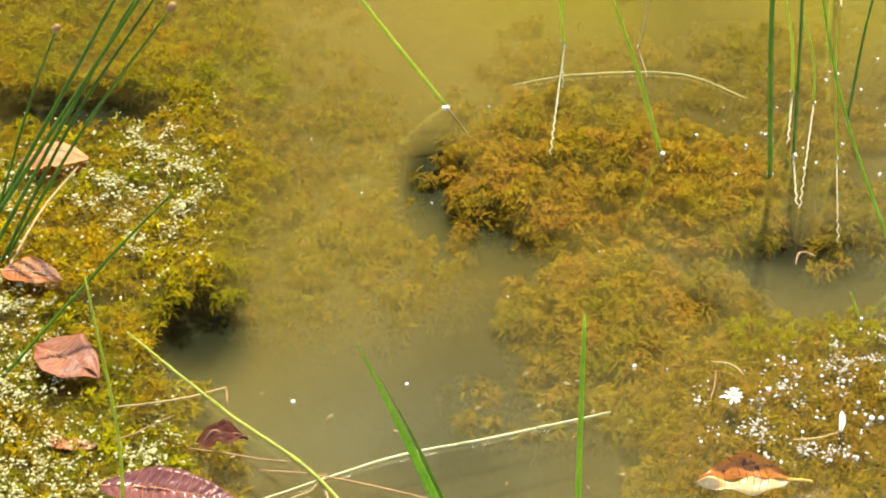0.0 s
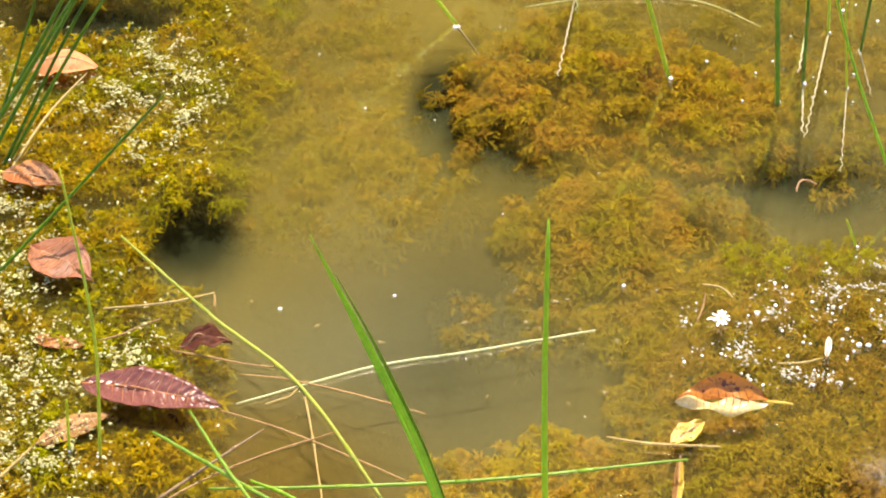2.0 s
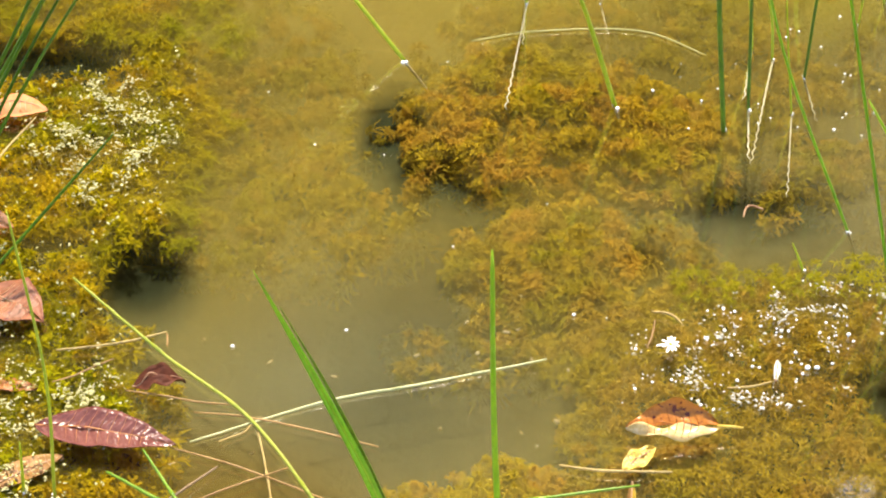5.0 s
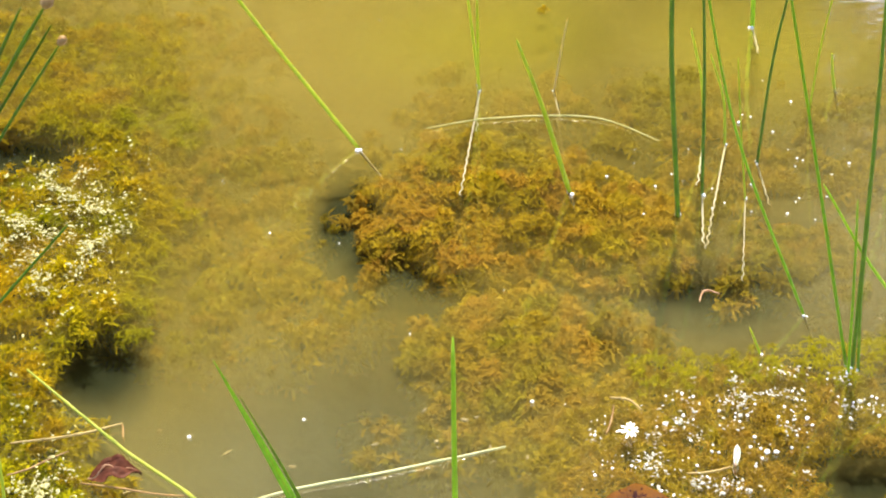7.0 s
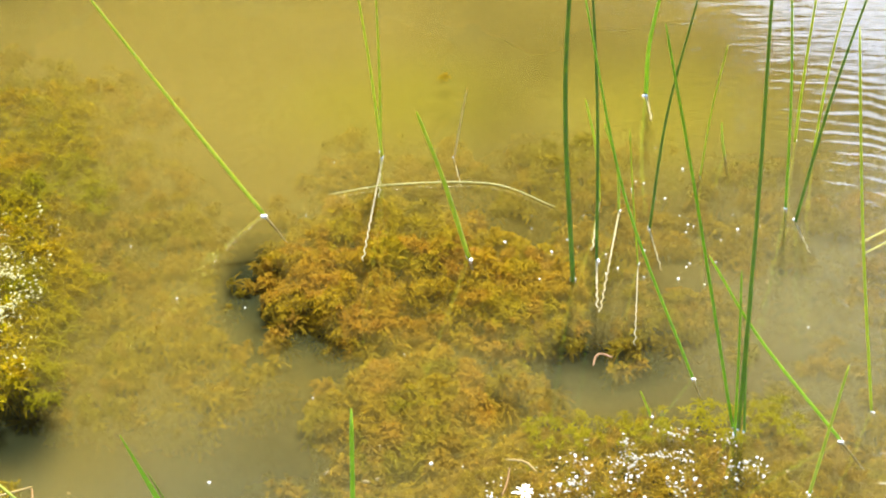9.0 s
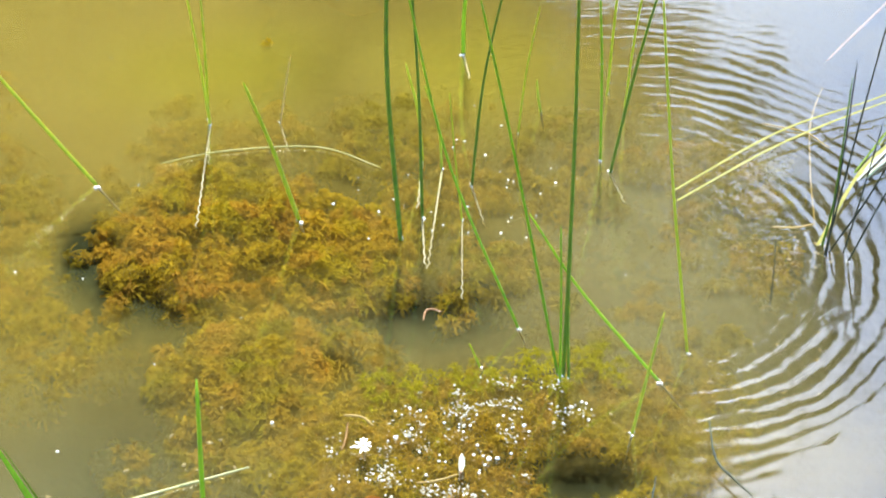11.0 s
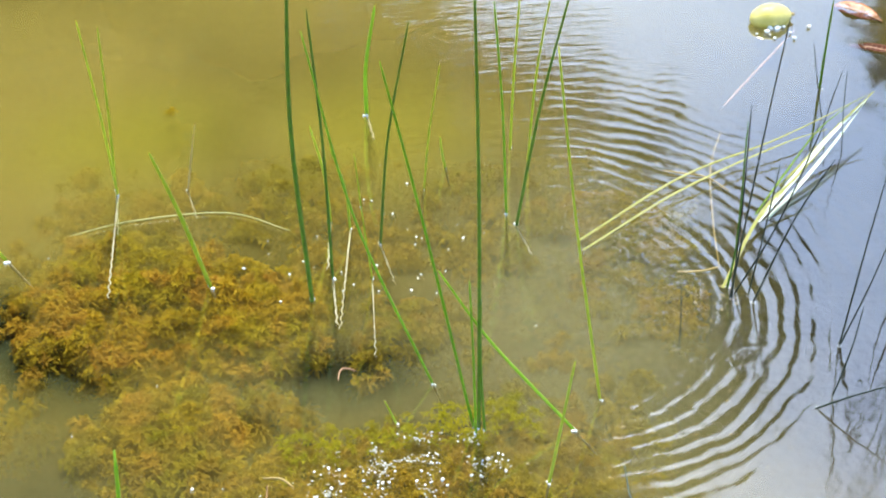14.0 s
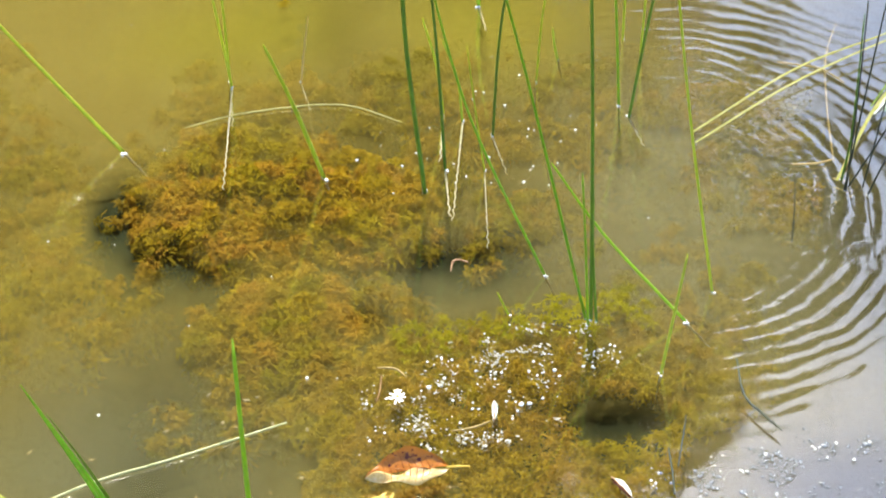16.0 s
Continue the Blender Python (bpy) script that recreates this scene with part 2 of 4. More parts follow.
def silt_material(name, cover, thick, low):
    """Silt haze put into see-through sheets: a thin veil, thicker in spots, one of them a painted reflection veil. Over
    the pools the upper layers are clear and the low ones show a darker blue-green murk.
    """
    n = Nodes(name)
    # The spot at (0.62, 1.95) thickens silt for the reflection's pale veil.
    veiled = n.math("MAXIMUM", spot(n, -0.18, 2.5, 0.28, 0.28), n.math("MAXIMUM", n.math("MULTIPLY", spot(n, 0.35, 2.85, 0.40, 0.22), 0.7), n.math("MULTIPLY", spot(n, 0.62, 1.95, 0.18, 0.26), 0.45)))
    veiled = n.math("MAXIMUM", veiled, n.math("MAXIMUM", n.math("MULTIPLY", spot(n, -0.24, 1.92, 0.10, 0.20), 0.2), n.math("MULTIPLY", spot(n, 0.40, 2.32, 0.17, 0.13), 0.6)))
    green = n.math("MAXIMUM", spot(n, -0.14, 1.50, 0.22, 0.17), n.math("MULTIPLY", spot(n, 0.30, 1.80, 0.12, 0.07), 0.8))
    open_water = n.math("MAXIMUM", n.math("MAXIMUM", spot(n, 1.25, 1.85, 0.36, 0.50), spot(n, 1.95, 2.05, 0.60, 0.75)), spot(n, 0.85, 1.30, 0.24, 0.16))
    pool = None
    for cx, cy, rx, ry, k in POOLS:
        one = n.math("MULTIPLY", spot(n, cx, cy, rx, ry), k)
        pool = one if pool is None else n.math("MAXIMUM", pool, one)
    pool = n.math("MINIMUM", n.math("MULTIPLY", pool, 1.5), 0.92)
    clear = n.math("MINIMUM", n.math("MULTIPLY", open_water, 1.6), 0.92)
    a = n.math("MINIMUM", n.math("ADD", n.math("MULTIPLY", n.noise(3.5, 3.0, 0.5), 0.7), veiled), 1.0)
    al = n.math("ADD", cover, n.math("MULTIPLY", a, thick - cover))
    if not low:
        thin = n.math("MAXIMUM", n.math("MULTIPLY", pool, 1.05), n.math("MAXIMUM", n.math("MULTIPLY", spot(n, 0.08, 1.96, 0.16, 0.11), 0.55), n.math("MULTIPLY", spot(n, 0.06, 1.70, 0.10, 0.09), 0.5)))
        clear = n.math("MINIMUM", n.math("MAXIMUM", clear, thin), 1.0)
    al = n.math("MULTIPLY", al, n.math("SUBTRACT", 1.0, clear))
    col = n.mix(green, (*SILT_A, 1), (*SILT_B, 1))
    # Grey veil of the mirrored sky, put into the silt's colour.
    col = n.mix(n.math("MINIMUM", n.math("MULTIPLY", spot(n, 0.66, 1.88, 0.22, 0.30), 1.3), 1.0), col, (*SILT_VEIL, 1))
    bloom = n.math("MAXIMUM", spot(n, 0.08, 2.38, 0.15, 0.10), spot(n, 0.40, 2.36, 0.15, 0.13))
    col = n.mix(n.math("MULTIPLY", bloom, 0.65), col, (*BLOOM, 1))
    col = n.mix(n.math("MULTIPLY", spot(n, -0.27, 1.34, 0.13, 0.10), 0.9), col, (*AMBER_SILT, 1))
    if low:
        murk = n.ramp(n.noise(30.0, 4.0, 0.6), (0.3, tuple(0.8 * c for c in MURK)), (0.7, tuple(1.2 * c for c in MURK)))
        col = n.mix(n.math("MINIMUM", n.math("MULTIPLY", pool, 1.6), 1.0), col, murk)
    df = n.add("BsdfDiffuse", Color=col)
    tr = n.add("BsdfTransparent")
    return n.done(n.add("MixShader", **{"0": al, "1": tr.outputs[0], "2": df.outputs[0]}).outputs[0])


# Dark of the gaps between weed, put into the low silt's colour.
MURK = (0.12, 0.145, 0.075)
SILT_A, SILT_B, SILT_VEIL = (0.455, 0.363, 0.088), (0.43, 0.415, 0.215), (0.38, 0.345, 0.175)
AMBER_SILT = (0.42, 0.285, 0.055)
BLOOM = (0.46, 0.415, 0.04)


def bed_material():
    n = Nodes("pond_mud")
    f = n.noise(7.0, 6.0, 0.65)
    col = n.ramp(f, (0.3, (0.05, 0.05, 0.03)), (0.55, (0.12, 0.11, 0.06)), (0.75, (0.2, 0.16, 0.08)))
    b = n.bump(n.noise(60.0, 5.0), 0.006)
    return n.done(n.add("BsdfPrincipled", Base_Color=col, Roughness=0.9, Normal=b).outputs[0])


MUD = bed_material()


def foam_material():
    n = Nodes("foam_white")
    col = n.ramp(n.noise(300.0, 2.0), (0.3, (0.52, 0.53, 0.46)), (0.6, (0.80, 0.80, 0.76)))
    p = n.add("BsdfPrincipled", Base_Color=col, Roughness=0.25)
    return n.done(p.outputs[0])


FOAM = foam_material()
GREYFOAM = plant("foam_dull", (0.42, 0.40, 0.30), (0.74, 0.72, 0.64), 0.4, 0.1, 300.0)
FLAKE = plant("flake_pale", (0.42, 0.39, 0.13), (0.68, 0.64, 0.36), 0.5, 0.2, 200.0)


def bubble_material():
    """Thin films of water and foam: a bright clear dome with a grey rim."""
    n = Nodes("bubble_film")
    fr = n.add("Fresnel", IOR=1.45)
    gl = n.add("BsdfGlossy", Roughness=0.08)
    tr = n.add("BsdfTransparent")
    tr.inputs["Color"].default_value = (0.80, 0.82, 0.82, 1)
    milk = n.add("BsdfDiffuse")
    milk.inputs["Color"].default_value = (0.62, 0.64, 0.66, 1)
    body = n.add("MixShader", **{"0": 0.34, "1": tr.outputs[0], "2": milk.outputs[0]})
    return n.done(n.add("MixShader", **{"0": n.math("MINIMUM", n.math("MULTIPLY", fr.outputs[0], 1.6), 1.0), "1": body.outputs[0], "2": gl.outputs[0]}).outputs[0])


BUBBLE = bubble_material()


# ---- building helpers ----
def link_mesh(name, bm, material, parent=None, label="", smooth=True):
    me = bpy.data.meshes.new(name)
    bm.to_mesh(me)
    bm.free()
    me.materials.append(material)
    if smooth:
        me.polygons.foreach_set("use_smooth", [True] * len(me.polygons))
    ob = new(name, me)
    if parent is not None:
        ob.parent = parent
    if label:
        tagged(ob, label)
    return ob


def part(name, bm, material, parent, label=""):
    return link_mesh(name, bm, material, parent, label)


def array_mesh(name, verts, faces, material, smooth=False):
    me = bpy.data.meshes.new(name)
    verts = np.asarray(verts, np.float32)
    faces = np.asarray(faces, np.int32)
    k = faces.shape[1]
    me.vertices.add(len(verts))
    me.vertices.foreach_set("co", verts.ravel())
    me.loops.add(faces.size)
    me.loops.foreach_set("vertex_index", faces.ravel())
    me.polygons.add(len(faces))
    me.polygons.foreach_set("loop_start", np.arange(0, faces.size, k, dtype=np.int32))
    if smooth:
        me.polygons.foreach_set("use_smooth", np.ones(len(faces), bool))
    me.update(calc_edges=True)
    me.materials.append(material)
    return new(name, me)


def along(points, count):
    """Points evenly spread on a smooth line through the given ones."""
    p = [Vector(q) for q in points]
    p = [2 * p[0] - p[1]] + p + [2 * p[-1] - p[-2]]
    spans = len(p) - 3
    out = []
    for i in range(count):
        u = i / (count - 1) * spans
        k = min(int(u), spans - 1)
        u -= k
        a, b, c, d = p[k:k + 4]
        out.append(0.5 * (2 * b + (c - a) * u + (2 * a - 5 * b + 4 * c - d) * u * u + (3 * b - a - 3 * c + d) * u ** 3))
    return out


def tube(bm, line, radius, sides=7, flat=1.0):
    """A tube along the line; radius is a function of 0..1; flat squeezes it in height."""
    rings = []
    n = len(line)
    for i, p in enumerate(line):
        t = (line[min(i + 1, n - 1)] - line[max(i - 1, 0)]).normalized()
        up = Vector((0, 0, 1)) if abs(t.z) < 0.9 else Vector((0, 1, 0))
        s = t.cross(up).normalized()
        u = s.cross(t)
        r = radius(i / (n - 1))
        rings.append([bm.verts.new(p + s * (r * math.cos(a)) + u * (r * flat * math.sin(a)))
                      for a in (2 * math.pi * k / sides for k in range(sides))])
    for a, b in zip(rings, rings[1:]):
        for k in range(sides):
            bm.faces.new((a[k], a[(k + 1) % sides], b[(k + 1) % sides], b[k]))
    bm.faces.new(rings[0][::-1])
    bm.faces.new(rings[-1])


def bead(bm, at, r, squash=0.8):
    m = Matrix.Translation(at) @ Matrix.Diagonal((r, r, r * squash, 1))
    bmesh.ops.create_icosphere(bm, subdivisions=2, radius=1.0, matrix=m)


REED_LABEL = {}
for _m, _s in ((BLADE, "dark green reed stalk leaning over the weed"), (GREEN, "fresh green reed stalk rising from the pond water"), (DEEP, "dark green glossy reed stalk standing in the pond"),
               (PALE, "pale green thin reed stalk standing in water"), (YELLOW, "short yellow-green reed stalk in the water"),
               (DARK, "reed stalk coloured as a dark silhouette above the reflecting water"), (DRY, "dry straw-coloured reed stalk in the pond")):
    REED_LABEL[_m.name] = _s


def reed(foot, mid, tip, width, material, trailing=0.0, seed=0.0):
    """A tapered round stalk from the water's face to its tip, a pale sunken foot or reflection strand below, and white
    beads for the glints where it meets the water.
    """
    rnd = random.Random(int(abs(foot[0] * 7919 + foot[1] * 104729) * 100))
    thing = new("reed")
    thing.location = (foot[0], foot[1], 0)
    tagged(thing, REED_LABEL[material.name], "reed", "reeds in the pond")
    o = Vector((foot[0], foot[1], 0))
    line = [p - o for p in along((foot, mid, tip), 18)]
    bm = bmesh.new()
    tube(bm, line, lambda u: width * 0.5 * (1.0 - 0.5 * max(0.0, u - 0.2) ** 1.3) * (1.0 if u < 0.97 else 0.45), 7)
    part("stalk", bm, material, thing)
    # Short: the sunken foot. Longer: the stalk's wavy reflection, modelled as a pale strand.
    if trailing:
        lean = (line[0] - line[1]).normalized()
        pts = []
        steps = max(12, int(trailing / 0.0035))
        for i in range(steps):
            u = i / (steps - 1)
            sway = math.sin(trailing * u * 2 * math.pi / 0.017 + foot[0] * 40) * 0.0017 * u * u
            if trailing < 0.055:
                pts.append(lean * trailing * u - Vector((0, 0, 0.001)))
            else:
                pts.append(Vector((max(-0.25, min(0.25, (tip[0] - foot[0]) / tip[2])) * trailing * u + sway, -trailing * u, -0.002 - 0.002 * u)))
        bm = bmesh.new()
        tube(bm, pts, lambda u: width * (0.38 - 0.16 * u), 6)
        part("submerged_stem", bm, FOOT_REFLECTION, thing, "pale sunken foot or mirrored streak of the stalk")
    if seed:
        bm = bmesh.new()
        end, way = line[-1], (line[-1] - line[-2]).normalized()
        tube(bm, [end - way * seed * 0.3, end + way * seed * 0.2, end + way * seed * 0.6, end + way * seed], lambda u: width * (0.35 + 0.9 * math.sin(math.pi * (0.1 + 0.8 * u))), 7)
        part("seed_head", bm, BROWN, thing, "frayed brown seed head")
    # White beads stand in for bright glints where the stalk meets the water.
    if foot[2] < 0.01:
        bm = bmesh.new()
        for i in range(rnd.choice((1, 2, 2, 3))):
            bead(bm, (rnd.uniform(-1, 1) * width * 0.7, -width * 0.3 + rnd.uniform(-1, 1) * width, 0.0015), width * rnd.uniform(0.32, 0.58))
        part("foam_bead", bm, FOAM, thing, "white bead for the meniscus glint at the waterline")
    return thing


def ribbon(bm, line, half, fold=0.3, thick=0.0005, face=(0, 0, 1)):
    """A leaf blade along the line, folded along its middle, with thickness."""
    n = len(line)
    rows = []
    for i, p in enumerate(line):
        t = (line[min(i + 1, n - 1)] - line[max(i - 1, 0)]).normalized()
        s = t.cross(Vector(face)).normalized()
        u = s.cross(t)
        w = half(i / (n - 1))
        rows.append([[bm.verts.new(p + s * (w * x) + u * (fold * w * abs(x) + dz)) for x in (-1, -0.45, 0, 0.45, 1)] for dz in (0.0, -thick)])
    for a, b in zip(rows, rows[1:]):
        for side in (0, 1):
            for k in range(4):
                q = (a[side][k], a[side][k + 1], b[side][k + 1], b[side][k])
                bm.faces.new(q if side == 0 else q[::-1])
        for k, flip in ((0, True), (4, False)):
            q = (a[0][k], a[1][k], b[1][k], b[0][k])
            bm.faces.new(q[::-1] if flip else q)


def blade(a, b, c, d, width, material, label="long flat reed blade bent over the water", face=(0, 0, 1)):
    thing = new("bent_reed")
    thing.location = (a[0], a[1], 0)
    tagged(thing, label, "reed", "bent reeds")
    o = Vector((a[0], a[1], 0))
    line = [p - o for p in along((a, b, c, d), 26)]
    bm = bmesh.new()
    ribbon(bm, line, lambda u: width * 0.5 * (0.8 + 0.2 * min(1, u * 5)) * (1 - (max(0, u - 0.35) / 0.65) ** 1.6 * 0.9), face=face)
    part("leaf_blade", bm, material, thing)
    bm = bmesh.new()
    tube(bm, [p + Vector((0, 0, 0.0004)) for p in line], lambda u: width * 0.09 * (1 - 0.7 * u), 5)
    part("midrib", bm, PALE, thing)
    return thing


STEM_LABEL = {AGED.name: "long olive-green stem arching over the water", FRESH.name: "fresh green grass stem lying over the pond", OLIVE.name: "thin olive stalk lying bent on the water", GREEN.name: "green grass stem lying on the pond surface", STRAW.name: "bleached straw-green stem floating on the pond", PALE.name: "pale floating stem with a bleached sheen",
              YELLOW.name: "yellow-green arching stem above the water", DRY.name: "dry straw stem floating on the pond",
              BROWN.name: "thin brown dead stalk on the water weed", DARKWOOD.name: "dark waterlogged twig among the weed",
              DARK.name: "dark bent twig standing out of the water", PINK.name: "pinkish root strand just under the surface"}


def stem(a, b, c, d, width, material):
    thing = new("floating_stem" if material is not DARKWOOD else "twig")
    thing.location = (a[0], a[1], 0)
    tagged(thing, STEM_LABEL[material.name], "stem", "stems on the pond")
    o = Vector((a[0], a[1], 0))
    rnd = random.Random(int(abs(a[0] * 9973 + a[1] * 7907) * 100))
    line = [p - o for p in along((a, b, c, d), 30)]
    line = [p + Vector((rnd.uniform(-1, 1), rnd.uniform(-1, 1), 0)) * width * 0.08 for p in line]
    bm = bmesh.new()
    tube(bm, line, lambda u: width * 0.5 * (1 - 0.35 * abs(2 * u - 1) ** 2), 7)
    part("stalk", bm, material, thing)
    for u in (0.33, 0.62, 0.85):
        i = int(u * 29)
        bm = bmesh.new()
        tube(bm, [line[i - 1] * 0.7 + line[i] * 0.3, line[i], line[i] * 0.7 + line[min(i + 1, 29)] * 0.3], lambda v: width * 0.56, 7)
        part("node_joint", bm, material, thing)
    return thing


# ---- ground: one sheet with the pond's basin in it ----
POND = (0.5, 4.0, 7.0, 3.35)


def ground_height(x, y):
    r = ((x - POND[0]) / POND[2]) ** 2 + ((y - POND[1]) / POND[3]) ** 2
    s = min(max((r - 0.86) / 0.28, 0.0), 1.0)
    s = s * s * (3 - 2 * s)
    z = -0.21 + s * 0.36 + 0.03 * noise.noise((x * 2.3, y * 2.3, 0.0)) + 0.012 * noise.noise((x * 9, y * 9, 4.0))
    return z


xs = sorted({round(v, 4) for v in [*np.linspace(-1.2, 1.8, 76), *np.linspace(-9, 9, 46), *(np.sign(u) * abs(u) ** 3 * 600 for u in np.linspace(-1, 1, 41))]})
ys = sorted({round(v, 4) for v in [*np.linspace(0.9, 3.2, 60), *np.linspace(-3, 9, 40), *(np.sign(u) * abs(u) ** 3 * 600 for u in np.linspace(-1, 1, 41))]})
gv = [(x, y, ground_height(x, y)) for y in ys for x in xs]
nx = len(xs)
gf = [(j * nx + i, j * nx + i + 1, (j + 1) * nx + i + 1, (j + 1) * nx + i) for j in range(len(ys) - 1) for i in range(nx - 1)]
tagged(array_mesh("ground", gv, gf, MUD, True), "muddy pond bed rising to bare earth banks", "ground", kind="structure")


# ---- water: its face, and sheets at several depths that stand for silt haze ----
def sheet(name, z, material, label, pad=0.0):
    rim = 72
    v = [(POND[0], POND[1], z)]
    v += [(POND[0] + (POND[2] * 0.985 - pad) * math.cos(2 * math.pi * i / rim), POND[1] + (POND[3] * 0.985 - pad) * math.sin(2 * math.pi * i / rim), z) for i in range(rim)]
    f = [(0, 1 + i, 1 + (i + 1) % rim) for i in range(rim)]
    return tagged(array_mesh(name, v, f, material), label, "water", kind="structure")


sheet("water", 0.0, WATER, "still pond water with fine ripple rings")
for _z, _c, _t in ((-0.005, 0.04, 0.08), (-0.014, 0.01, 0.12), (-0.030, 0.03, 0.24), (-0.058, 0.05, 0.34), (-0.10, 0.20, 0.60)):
    sheet("water_silt", _z, silt_material("silt", _c, _t, _z < -0.04), "sheet carrying the olive haze of pond silt", 0.02)


# ---- water weed ----
def frond_shapes(count, seed, tiers, needles):
    """Shoot tips seen from above: a low dome of blunt narrow leaflets in whorls, some with side needles."""
    rs = np.random.RandomState(seed)
    shapes = []
    for _ in range(count):
        v, f = [], []
        for tier, (reach, lift, number) in enumerate(tiers):
            for k in range(number):
                a = 2 * math.pi * (k + rs.uniform(-0.35, 0.35)) / number + tier
                L = reach * rs.uniform(0.7, 1.2)
                e = lift + rs.uniform(-0.2, 0.25)
                d = np.array((math.cos(a) * math.cos(e), math.sin(a) * math.cos(e), math.sin(e)))
                s = np.array((-math.sin(a), math.cos(a), rs.uniform(-0.5, 0.5)))
                up = np.cross(d, s)
                w = rs.uniform(0.085, 0.13)
                base = np.array((0, 0, tier * 0.22))
                mid = base + d * L * 0.55 + up * 0.06
                end = base + d * L - np.array((0, 0, 0.34 * L * L))
                i = len(v)
                v += [base - s * w * 0.35, base + s * w * 0.35, mid - s * w, mid + s * w, end - s * w * 0.55, end + s * w * 0.55]
                f += [(i, i + 1, i + 3), (i, i + 3, i + 2), (i + 2, i + 3, i + 5), (i + 2, i + 5, i + 4)]
                for q, side in needles:
                    p = base + d * L * q + up * 0.04
                    t = p + (d * 0.6 + s * side * 0.7 + up * rs.uniform(-0.3, 0.3)) * 0.32 * L
                    i = len(v)
                    v += [p - d * w * 0.6, p + d * w * 0.6, t]
                    f += [(i, i + 1, i + 2)]
        shapes.append((np.array(v), np.array(f)))
    return shapes


ROSETTES = frond_shapes(10, 5, ((1.0, 0.05, 9), (0.72, 0.55, 7), (0.4, 1.0, 4)), ((0.45, 1), (0.65, -1)))
SPRIGS = frond_shapes(10, 6, ((1.0, 0.15, 6), (0.6, 0.75, 4)), ((0.4, 1), (0.6, -1), (0.8, 1)))


def weed(label, material, inside, box, spacing, size, seed, layers=2, clump=0.0, fronds=SPRIGS):
    """Scatter fronds over a box; inside(x, y) gives the depth of the weed's top there, or None. clump gathers them into rounded heads."""
    rs = np.random.RandomState(seed)
    V, F, at = [], [], 0
    x0, x1, y0, y1 = box
    for layer in range(layers):
        y = y0
        while y < y1:
            x = x0
            while x < x1:
                px, py = x + rs.uniform(-0.8, 0.8) * spacing, y + rs.uniform(-0.8, 0.8) * spacing
                top = inside(px, py)
                lean = np.zeros(2)
                if top is not None and clump:
                    gap, seeds = noise.voronoi((px / clump, py / clump, seed * 3.7))[:2]
                    if gap[0] > 0.66 and rs.rand() < 0.5:
                        top = None
                    else:
                        top -= 0.6 * clump * gap[0] ** 2 + (0.35 if gap[0] > 0.58 else 0.0) * clump
                        lean = np.array((px / clump - seeds[0][0], py / clump - seeds[0][1])) * 1.1
                if top is not None:
                    sv, sf = fronds[rs.randint(len(fronds))]
                    s = size * rs.uniform(0.65, 1.3)
                    a = rs.uniform(0, 6.283)
                    out = lean + rs.normal(0, 0.28, 2)
                    tilt, ta = min(1.1, float(np.hypot(*out))), math.atan2(out[1], out[0]) + math.pi / 2
                    ca, sa = math.cos(a), math.sin(a)
                    r = np.array(((ca, -sa, 0), (sa, ca, 0), (0, 0, 1)))
                    ct, st = math.cos(tilt), math.sin(tilt)
                    cb, sb = math.cos(ta), math.sin(ta)
                    turn = np.array(((cb, -sb, 0), (sb, cb, 0), (0, 0, 1)))
                    q = turn @ np.array(((1, 0, 0), (0, ct, -st), (0, st, ct))) @ turn.T @ r
                    V.append(sv @ q.T * s + (px, py, top - layer * 0.011 - rs.uniform(0, 0.006) - s * 0.35))
                    F.append(sf + at)
                    at += len(sv)
                x += spacing
            y += spacing
    return tagged(array_mesh("water_weed", np.concatenate(V), np.concatenate(F), material), label, "water weed", kind="stuff")


def lumps(x, y, s, k=0.0):
    return noise.noise((x * s, y * s, k))


def left_bank(x, y):
    edge = -0.345 + 0.05 * lumps(x, y, 9, 1) + 0.03 * lumps(x, y, 25, 2)
    if y < 1.52:
        edge += 0.035 + 0.02 * lumps(x, y, 18, 8)
    elif y < 1.75:
        edge += -0.03 + 0.02 * lumps(x, y, 18, 8)
    if x > edge or x < -0.86 + 0.09 * lumps(x, y, 6, 30) or y < 1.17 + 0.06 * lumps(x, y, 7, 31) or y > 2.42 + 0.05 * lumps(x, y, 8, 32):
        return None
    # open gaps in the mat
    for cx, cy, rx, ry in ((-0.385, 1.675, 0.055, 0.075), (-0.60, 2.10, 0.13, 0.055), (-0.345, 1.285, 0.055, 0.03), (-0.51, 1.735, 0.05, 0.018)):
        if ((x - cx) / rx) ** 2 + ((y - cy) / ry) ** 2 < 1 + 0.5 * lumps(x, y, 30, 3):
            return None
    return 0.003 - 0.02 * max(0.0, lumps(x, y, 14, 4)) - 0.022 * max(0.0, (y - 2.0) * 2) - 0.02 * max(0.0, 1 - (edge - x) / 0.06)


